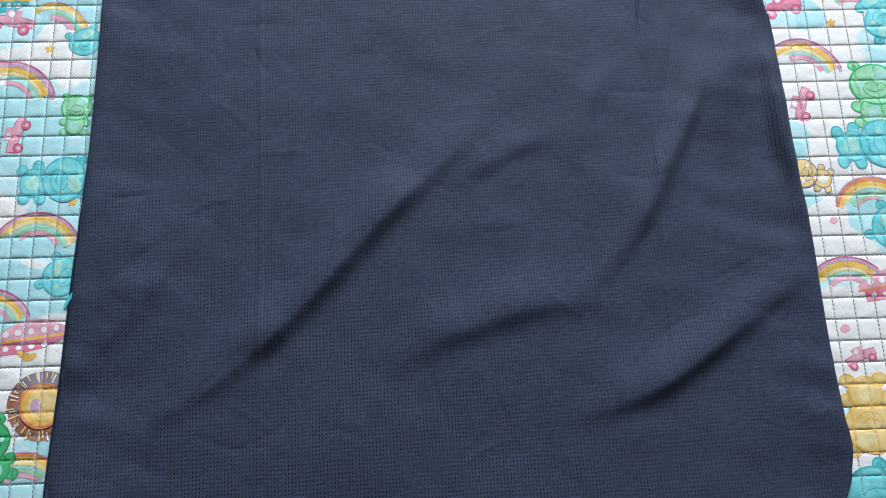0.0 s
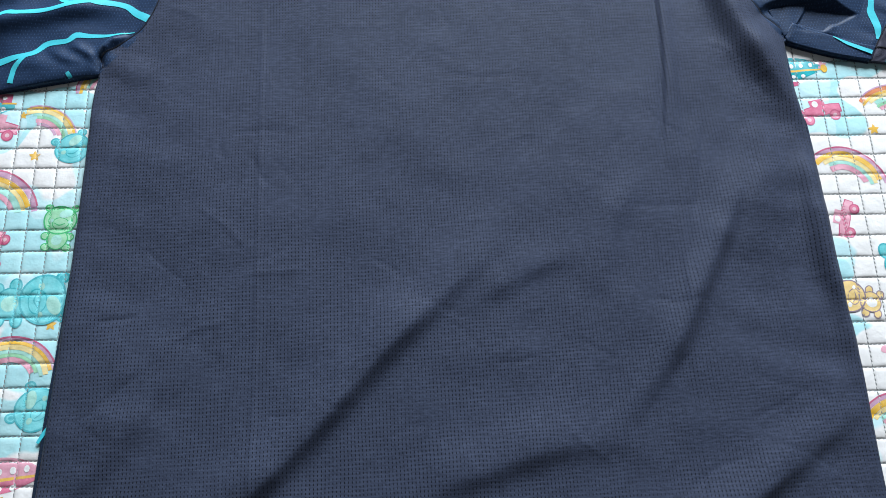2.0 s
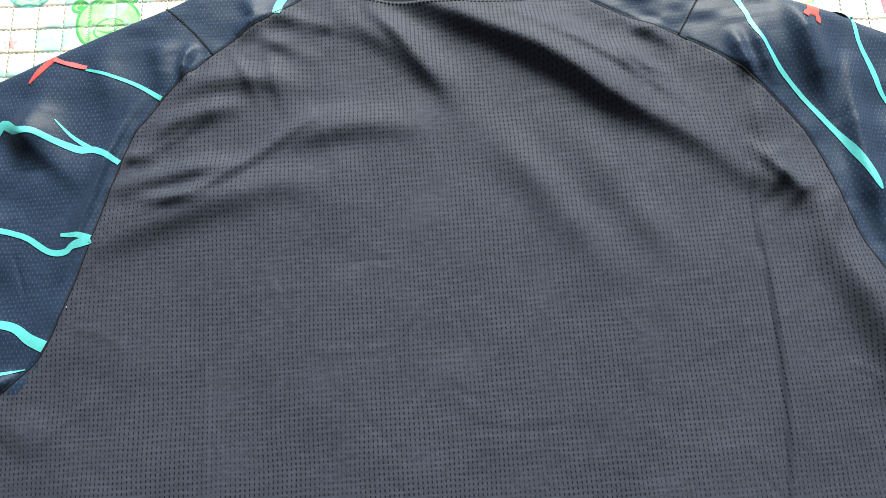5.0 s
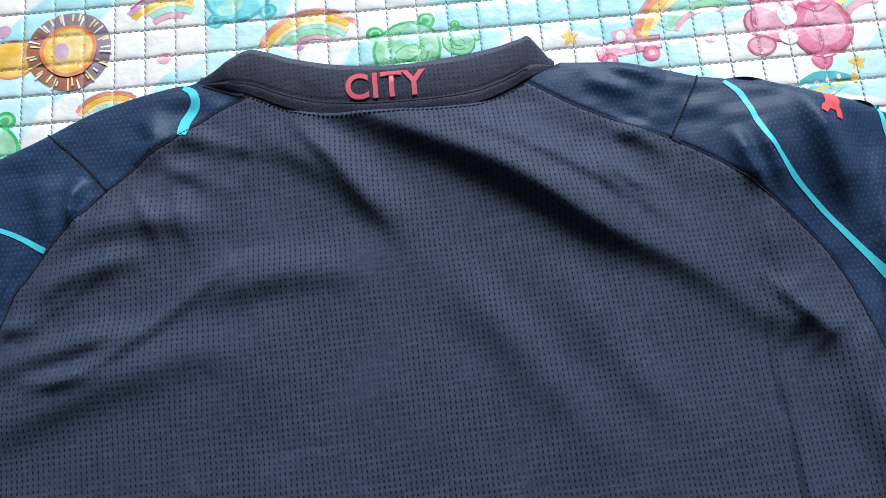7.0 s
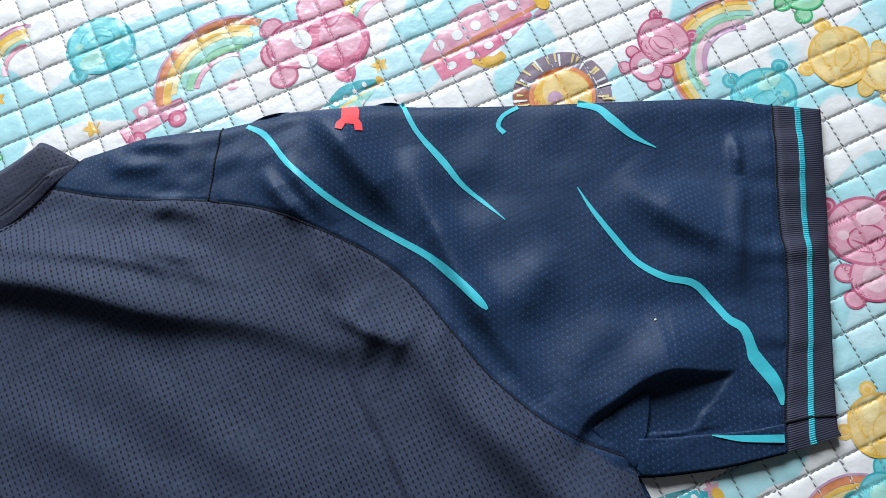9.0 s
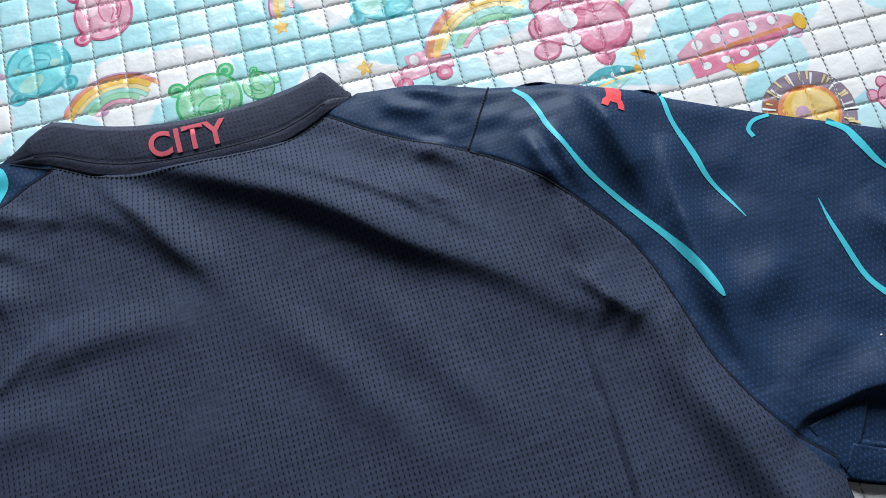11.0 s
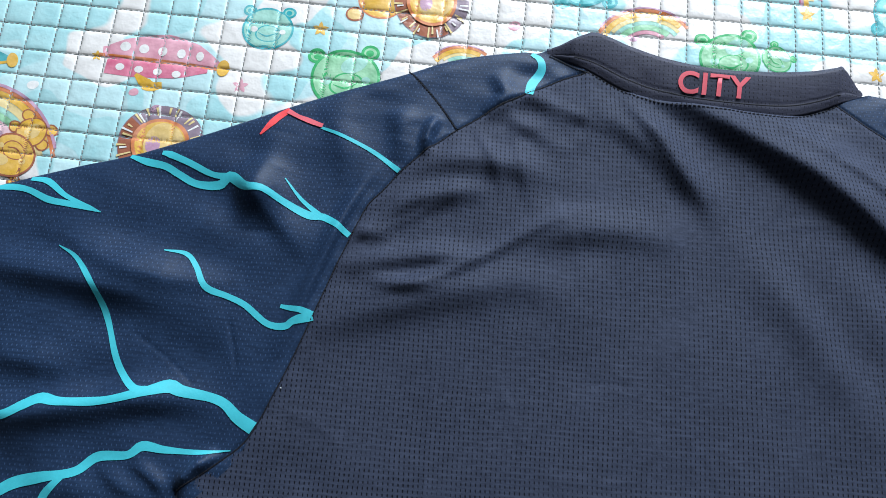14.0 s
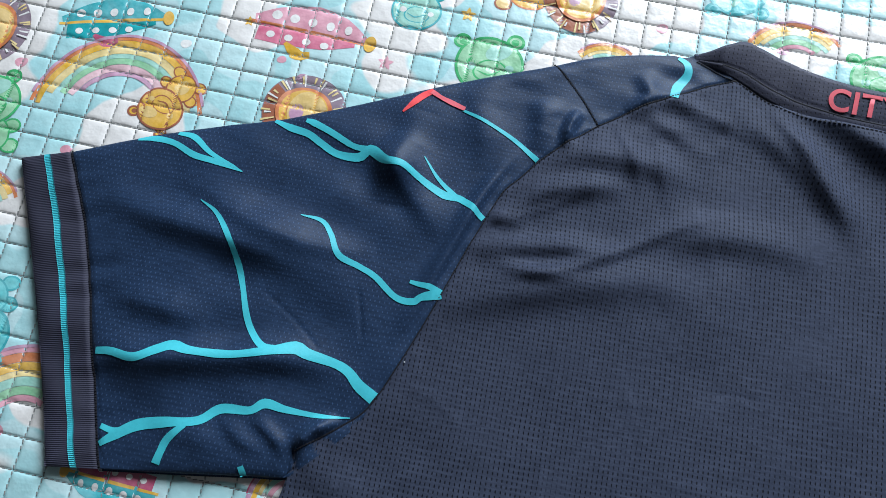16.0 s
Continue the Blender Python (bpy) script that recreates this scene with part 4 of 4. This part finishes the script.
# ---------------------------------------------------------------- prints on the mat
class Print:
    """One printed motif, built from flat inked shapes that follow the quilting."""

    def __init__(self):
        self.v, self.f, self.s, self.mats, self.layer = [], [], [], [], 0
        self.n = 0

    def grid(self, plan, colour):
        nv, nu = plan.shape[:2]
        self.layer += 1
        z = cover_z(plan.reshape(-1, 2)) + 0.00010 + 0.000018 * self.layer
        m = ink(colour, COL[colour])
        if m not in self.mats:
            self.mats.append(m)
        k = self.n + np.arange(nu * nv).reshape(nv, nu)
        f = np.stack([k[:-1, :-1], k[:-1, 1:], k[1:, 1:], k[1:, :-1]], -1).reshape(-1, 4)
        p = plan.reshape(-1, 2)
        a = p[f[:, 1] - self.n] - p[f[:, 0] - self.n]
        b = p[f[:, 3] - self.n] - p[f[:, 0] - self.n]
        if (a[:, 0] * b[:, 1] - a[:, 1] * b[:, 0]).sum() < 0:
            f = f[:, ::-1]
        self.v.append(np.concatenate([p, z[:, None]], 1))
        self.f.append(f)
        self.s += [self.mats.index(m)] * len(f)
        self.n += nu * nv

    def arc(self, cx, cy, r0, r1, a0, a1, colour, sx=1.0, sy=1.0, rot=0.0, wob=0.0):
        """A ring or sector from radius r0 to r1 (mm) between two angles (degrees)."""
        nu = max(10, int(abs(a1 - a0) / 360 * 2 * math.pi * r1 / 1.0))
        nv = max(3, int((r1 - r0) / 1.0) + 2)
        a = np.radians(np.linspace(a0, a1, nu))[None, :]
        r = np.linspace(r0, r1, nv)[:, None] * (1 + wob * np.sin(a * 3 + cx))
        x, y = r * np.cos(a) * sx, r * np.sin(a) * sy
        c, s = math.cos(radians(rot)), math.sin(radians(rot))
        self.grid(np.stack([cx + x * c - y * s, cy + x * s + y * c], -1) / 1000.0, colour)

    def disc(self, cx, cy, rx, ry, colour, rot=0.0, wob=0.0):
        self.arc(cx, cy, 0.01, rx, 0, 360, colour, 1.0, ry / rx, rot, wob)

    def ringed(self, cx, cy, rx, ry, colour, edge, rot=0.0, w=1.1):
        self.disc(cx, cy, rx, ry, edge, rot, 0.02)
        self.disc(cx, cy, rx - w, ry - w, colour, rot, 0.02)

    def stroke(self, pts, w, colour):
        length = sum(math.dist(a[:2], b[:2]) for a, b in zip(pts, pts[1:]))
        p = curve([q[:2] for q in pts], max(8, int(length)))
        t = np.gradient(p, axis=0)
        t /= np.linalg.norm(t, axis=1)[:, None] + 1e-12
        nr = np.stack([-t[:, 1], t[:, 0]], 1)
        ww = np.interp(np.linspace(0, 1, len(p)), np.linspace(0, 1, len(pts)), [q[2] if len(q) > 2 else w for q in pts]) / 2000.0
        self.grid(p[:, None] + nr[:, None] * ww[:, None, None] * np.linspace(-1, 1, max(4, int(ww.max() * 2000) + 2))[None, :, None], colour)

    def star(self, cx, cy, r, colour):
        a = np.radians(np.arange(0, 361, 18) + 90)
        rad = np.where(np.arange(21) % 4 == 0, 1.0, np.where(np.arange(21) % 4 == 2, 0.48, 0.70)) * r
        tip = np.stack([cx + rad * np.cos(a), cy + rad * np.sin(a)], 1)
        k = np.linspace(0.02, 1, 4)[:, None, None]
        self.grid((np.array([cx, cy]) * (1 - k) + tip[None] * k) / 1000.0, colour)

    def done(self, name, label):
        if self.v:
            return mesh_of(name, np.vstack(self.v), np.vstack(self.f), self.mats, play_mat, label, slots=self.s)


def rainbow(cx, cy, r, a0, a1, bands=("orange", "yellow", "cream", "white", "mint", "green", "rose"), thin=0.55):
    """Bands of uneven width, each starting and ending a little elsewhere, with a thin line along the outer edge."""
    p = Print()
    share = [0.7 + 0.5 * (math.sin(k * 2.1 + cx) ** 2) for k in range(len(bands))]
    w = r * thin / sum(share)
    out = r
    for k, colour in enumerate(bands):
        off = 5 * math.sin(k * 1.7)
        p.arc(cx, cy, out - share[k] * w * 0.94, out, a0 + off + 2 * k, a1 - k * 4 + off, colour, wob=0.015)
        out -= share[k] * w
    p.arc(cx, cy, r * 0.99, r * 1.025, a0 + 6, a1 - 6, "mauve" if bands[0] != "mauve" else "crimson", wob=0.015)
    p.done("rainbow_print", "printed watercolour rainbow arc")


def sun(cx, cy, r, tail=None):
    """A yellow disc in a brown and orange fringe of rays."""
    p = Print()
    if tail:
        p.ringed(cx + tail[0], cy + tail[1], r * 0.62, r * 0.50, "yellow", "orange", 0)
        p.ringed(cx + tail[0] * 1.5, cy + tail[1] + r * 0.42, r * 0.24, r * 0.22, "sand", "brown")
        p.ringed(cx + tail[0] * 1.5, cy + tail[1] - r * 0.42, r * 0.24, r * 0.22, "sand", "brown")
    p.arc(cx, cy, r * 0.55, r, 0, 360, "slate", wob=0.02)
    p.arc(cx, cy, r * 0.55, r * 0.98, 140, 300, "brown", wob=0.02)
    for k in range(34):
        a = radians(k * 360 / 34 + 4 * math.sin(k * 2.3))
        r0, r1 = r * (0.74 + 0.06 * math.sin(k * 1.9)), r * (0.97 + 0.06 * math.sin(k * 3.1))
        p.stroke([(cx + r0 * math.cos(a), cy + r0 * math.sin(a), r * 0.03), (cx + r1 * math.cos(a), cy + r1 * math.sin(a), r * 0.055)], 1, "cream" if k % 3 else "white")
    p.disc(cx, cy, r * 0.67, r * 0.66, "orange", 0, 0.03)
    p.disc(cx, cy, r * 0.58, r * 0.58, "yellow", 0, 0.02)
    p.disc(cx + r * 0.08, cy + r * 0.05, r * 0.47, r * 0.48, "sand", 0, 0.03)
    p.disc(cx - r * 0.16, cy - r * 0.02, r * 0.17, r * 0.22, "mauve")
    p.done("round_print", "printed yellow disc with brown rays")


def buddy(cx, cy, r, fill, edge, ang=0.0, pale="white", two=True):
    """Rounded printed shape: a large and a small disc with round knobs."""
    p = Print()
    c, s = math.cos(radians(ang)), math.sin(radians(ang))

    def at(u, v):
        return cx + (u * c - v * s) * r, cy + (u * s + v * c) * r

    for u, v in ((-0.80, 0.78), (0.80, 0.78)):
        p.ringed(*at(u, v), r * 0.28, r * 0.25, fill, edge, 0, r * 0.09)
        p.disc(*at(u * 0.98, v * 0.98), r * 0.12, r * 0.11, edge)
    if two:
        for u, v in ((-0.62, -1.75), (0.62, -1.75), (-0.72, -1.05), (0.72, -1.05)):
            p.ringed(*at(u, v), r * 0.30, r * 0.26, fill, edge, ang, r * 0.06)
        p.ringed(*at(0, -1.25), r * 0.66, r * 0.66, fill, edge, ang, r * 0.06)
        p.disc(*at(0, -1.3), r * 0.32, r * 0.34, pale, ang)
    p.ringed(cx, cy, r * 1.04, r * 0.94, fill, edge, ang, r * 0.085)
    p.arc(*at(0.05, -0.22), r * 0.47, r * 0.53, 0, 360, edge, 1.0, 0.72, ang, 0.03)
    p.disc(*at(-0.55, -0.05), r * 0.16, r * 0.13, pale, ang)
    p.disc(*at(0.62, -0.12), r * 0.13, r * 0.11, pale, ang)
    p.disc(*at(0.30, 0.42), r * 0.42, r * 0.26, pale if pale != "white" else fill, ang + 20)
    p.stroke([(*at(-0.35, -0.20), 0.4), (*at(0.0, -0.34), r * 0.07), (*at(0.35, -0.20), 0.4)], 1, edge)
    p.done("rounded_print", "printed rounded watercolour shape")


def plump(cx, cy):
    """Tall rounded printed shape with three knobs on one side."""
    p = Print()
    p.ringed(cx - 4, cy - 22, 6, 8, "pink", "crimson", 0, 1.4)
    for u, v, a, b in ((-29, 17, 7, 6), (-35, 2, 6, 8), (-34, -12, 8, 6)):
        p.ringed(cx + u, cy + v, a, b, "rose", "crimson", 0, 1.3)
    p.ringed(cx - 22, cy + 3, 15, 14, "rose", "crimson", 10, 1.3)
    p.ringed(cx - 1, cy + 15, 13, 14, "rose", "crimson", 0, 1.4)
    p.ringed(cx, cy - 5, 17, 18, "pink", "crimson", 0, 1.5)
    p.disc(cx + 2, cy - 4, 11, 12, "rose")
    p.disc(cx - 17, cy + 4, 5, 6, "white", 20)
    p.disc(cx - 19, cy - 9, 5, 4, "white", -20)
    p.stroke([(cx - 9, cy + 8, 0.5), (cx + 1, cy + 4, 1.4), (cx + 10, cy + 9, 0.5)], 1, "crimson")
    p.done("plump_print", "printed tall pink watercolour shape")


def craft(cx, cy, l, ang, top, low, nose):
    """Long printed shape with dots and a stripe."""
    p = Print()
    c, s = math.cos(radians(ang)), math.sin(radians(ang))

    def at(u, v):
        return cx + (u * c - v * s) * l, cy + (u * s + v * c) * l

    p.stroke([(*at(-0.95, 0.02), l * 0.16), (*at(-0.5, 0.12), l * 0.42), (*at(0.1, 0.16), l * 0.60), (*at(0.6, 0.10), l * 0.46), (*at(0.98, 0.02), l * 0.05)], 1, top)
    p.stroke([(*at(-0.85, -0.20), l * 0.30), (*at(-0.4, -0.20), l * 0.30), (*at(0.2, -0.16), l * 0.26), (*at(0.75, -0.08), l * 0.08)], 1, low)
    p.stroke([(*at(-1.0, -0.04), l * 0.05), (*at(0, -0.02), l * 0.07), (*at(1.02, -0.02), l * 0.05)], 1, nose)
    p.stroke([(*at(-0.35, -0.30), l * 0.06), (*at(-0.1, -0.46), l * 0.20), (*at(0.1, -0.42), l * 0.10)], 1, "yellow" if top != "teal" else "crimson")
    for k in range(5):
        p.disc(*at(-0.62 + k * 0.30, 0.15), l * (0.085 - 0.006 * k), l * 0.08, "white")
        if k < 4:
            p.disc(*at(-0.62 + k * 0.30, -0.21), l * 0.07, l * 0.06, "white")
    p.disc(*at(0.98, 0.0), l * 0.10, l * 0.14, "yellow", ang)
    p.done("craft_print", "printed long dotted shape with a stripe")


def pram(cx, cy, l, ang, fill="rose", edge="crimson"):
    """Small printed cart shape with two wheels."""
    p = Print()
    c, s = math.cos(radians(ang)), math.sin(radians(ang))

    def at(u, v):
        return cx + (u * c - v * s) * l, cy + (u * s + v * c) * l

    p.stroke([(*at(-0.9, 0.0), l * 0.42), (*at(0.0, 0.05), l * 0.52), (*at(0.9, 0.0), l * 0.40)], 1, edge)
    p.stroke([(*at(-0.86, 0.0), l * 0.34), (*at(0.0, 0.05), l * 0.44), (*at(0.86, 0.0), l * 0.32)], 1, fill)
    p.stroke([(*at(-0.35, 0.35), l * 0.40), (*at(0.3, 0.38), l * 0.36)], 1, fill)
    p.disc(*at(-0.12, 0.36), l * 0.13, l * 0.15, "white")
    for u in (-0.6, 0.55):
        p.ringed(*at(u, -0.28), l * 0.24, l * 0.24, "pink", edge, 0, l * 0.06)
        p.disc(*at(u, -0.28), l * 0.09, l * 0.09, "blush")
    p.done("cart_print", "printed small pink cart shape")


def spots(items):
    for x, y, r, colour in items:
        p = Print()
        if colour in ("yellow", "rose*"):
            p.star(x, y, r, colour.strip("*"))
            p.done("star_print", "printed small star")
        else:
            p.disc(x, y, r, r * 0.8, colour, 15, 0.04)
            p.done("dot_print", "printed small dot")


WARM = ("orange", "yellow", "cream", "mint", "green", "rose")
SOFT = ("mauve", "yellow", "cream", "mint", "rose")
# beyond the collar and shoulders
buddy(-212, 659, 20, "green", "leaf", 8, "mint", False)
sun(-164, 713, 23, (-31, -1))
rainbow(-108, 711, 32, 55, 140, SOFT)
buddy(-71, 736, 18, "aqua", "teal", 185, "mint", False)
rainbow(-32, 688, 33, 40, 155, WARM)
buddy(18, 690, 18, "green", "leaf", 10, "mint", False)
buddy(46, 692, 9, "green", "leaf", -40, "mint", False)
rainbow(-142, 660, 26, 58, 138, WARM)
rainbow(181, 673, 42, 48, 168, WARM)
plump(241, 680)
pram(136, 676, 20, 5)
buddy(126, 729, 18, "aqua", "teal", 170, "mint", False)
rainbow(-250, 716, 30, 55, 150, WARM)
rainbow(270, 672, 30, 60, 160, SOFT)
rainbow(88, 734, 26, 70, 190, SOFT)
buddy(-30, 762, 18, "rose", "crimson", 90, "blush", False)
pram(-240, 757, 22, 0)
# round the left sleeve
craft(-443, 648, 34, 12, "teal", "darkteal", "yellow")
rainbow(-424, 585, 53, 12, 178, ("orange", "yellow", "cream", "mint", "green", "blush", "mauve"), 0.5)
buddy(-398, 595, 14, "yellow", "brown", 150, "sand", True)
craft(-322, 662, 38, -4, "rose", "pink", "orange")
sun(-314, 608, 25)
rainbow(-355, 700, 34, 50, 175, WARM)
buddy(-500, 582, 18, "green", "leaf", 20, "mint", True)
rainbow(-490, 511, 31, 30, 140, WARM)
buddy(-457, 447, 17, "aqua", "teal", 185, "mint", True)
rainbow(-418, 398, 48, 60, 175, ("rose", "orange", "yellow", "cream", "mint", "green", "rose"), 0.6)
craft(-362, 386, 26, 176, "teal", "crimson", "yellow")
sun(-517, 630, 25)
craft(-545, 470, 36, 100, "rose", "pink", "orange")
buddy(-490, 700, 20, "rose", "crimson", 60, "blush", True)
buddy(-262, 688, 15, "mint", "teal", 0, "white", False)
rainbow(-268, 392, 24, 60, 180, SOFT)
# along the left side
pram(-350, 366, 20, -12)
rainbow(-318, 352, 30, 5, 110, WARM[1:] + ("mauve",))
rainbow(-350, 292, 38, 5, 110, ("mauve", "yellow", "cream", "mint", "rose"))
pram(-340, 266, 17, 75)
buddy(-294, 287, 12, "green", "leaf", -5, "mint", True)
buddy(-301, 227, 18, "aqua", "teal", -85, "mint", True)
rainbow(-320, 168, 33, 8, 150, ("mauve", "yellow", "cream", "mint", "green", "rose"))
buddy(-299, 149, 15, "aqua", "teal", 62, "mint", False)
rainbow(-350, 112, 30, 10, 110, SOFT)
craft(-318, 104, 31, 4, "rose", "pink", "yellow")
sun(-308, 54, 25)
rainbow(-320, -10, 32, 30, 150, WARM)
buddy(-345, 30, 16, "leaf", "darkgreen", 20, "mint", True)
buddy(-290, 345, 13, "aqua", "teal", 20, "mint", False)
# along the right side
pram(292, 348, 19, 10, "pink", "crimson")
rainbow(298, 282, 34, 5, 130, ("mauve", "yellow", "cream", "mint", "rose"))
pram(293, 258, 17, 70)
buddy(356, 272, 20, "green", "leaf", -8, "mint", True)
buddy(352, 220, 20, "aqua", "teal", -88, "mint", True)
buddy(283, 198, 12, "sand", "slate", 70, "white", True)
rainbow(335, 158, 34, 50, 160, WARM)
rainbow(301, 94, 34, 35, 150, ("mauve", "yellow", "cream", "mint", "rose"))
craft(338, 104, 30, 5, "rose", "pink", "orange")
buddy(345, 150, 17, "aqua", "teal", 60, "mint", False)
buddy(298, -2, 20, "sand", "yellow", 180, "cream", True)
buddy(288, -48, 20, "aqua", "teal", 20, "aqua", False)
craft(277, 385, 26, 2, "teal", "darkteal", "yellow")
rainbow(350, 334, 34, 15, 140, WARM)
buddy(378, 330, 18, "aqua", "teal", 200, "mint", True)
pram(300, 50, 14, 20)
# round the right sleeve
craft(312, 644, 38, 4, "rose", "pink", "orange")
sun(333, 592, 26)
buddy(396, 597, 14, "rose", "crimson", -60, "white", True)
rainbow(428, 566, 40, 50, 200, ("orange", "yellow", "cream", "mint", "green", "blush", "mauve"), 0.5)
buddy(427, 546, 17, "aqua", "teal", -10, "mint", False)
buddy(474, 548, 17, "sand", "yellow", 40, "cream", True)
buddy(432, 462, 19, "rose", "crimson", -20, "blush", True)
buddy(386, 380, 15, "sand", "yellow", 30, "cream", True)
craft(232, 640, 20, 10, "teal", "mint", "yellow")
buddy(470, 610, 18, "green", "leaf", 20, "mint", True)
craft(455, 410, 34, 80, "teal", "darkteal", "yellow")
rainbow(300, 720, 34, 60, 180, WARM)
buddy(240, 735, 18, "leaf", "darkgreen", 30, "mint", True)
spots([(105.6, 686, 5.2, "yellow"), (66, 724, 5.0, "yellow"), (255, 652, 5.0, "yellow"), (-230, 690.5, 5.0, "yellow"), (331, 330.5, 4.5, "yellow"), (-318, 340, 4.5, "yellow"),
       (-330, 375, 3.5, "yellow"), (-294, 208, 4.5, "yellow"), (-318, -14, 5.0, "yellow"), (-273, 649, 5.0, "rose*"), (301, 389, 5.0, "rose*"), (-361, 662, 3.5, "yellow"),
       (-200, 729, 4.5, "mauve"), (-113, 702, 4.0, "rose"), (-320, 630, 3.6, "mauve"), (181, 676, 3.6, "rose"), (196, 700, 4.0, "rose"), (345, 640, 4.0, "mauve"),
       (-445, 560, 3.5, "rose"), (-395, 640, 3.5, "white"), (-430, 400, 4.0, "rose"), (-335, 640, 3.0, "rose"), (368, 330, 3.5, "yellow"), (-40, 700, 3.4, "mauve"),
       (300, 158, 3.5, "rose"), (330, 60, 3.5, "rose"), (292, 72, 4.0, "rose"), (355, 640, 3.0, "white"), (-255, 705, 3.2, "white"), (-490, 610, 4.0, "rose")])
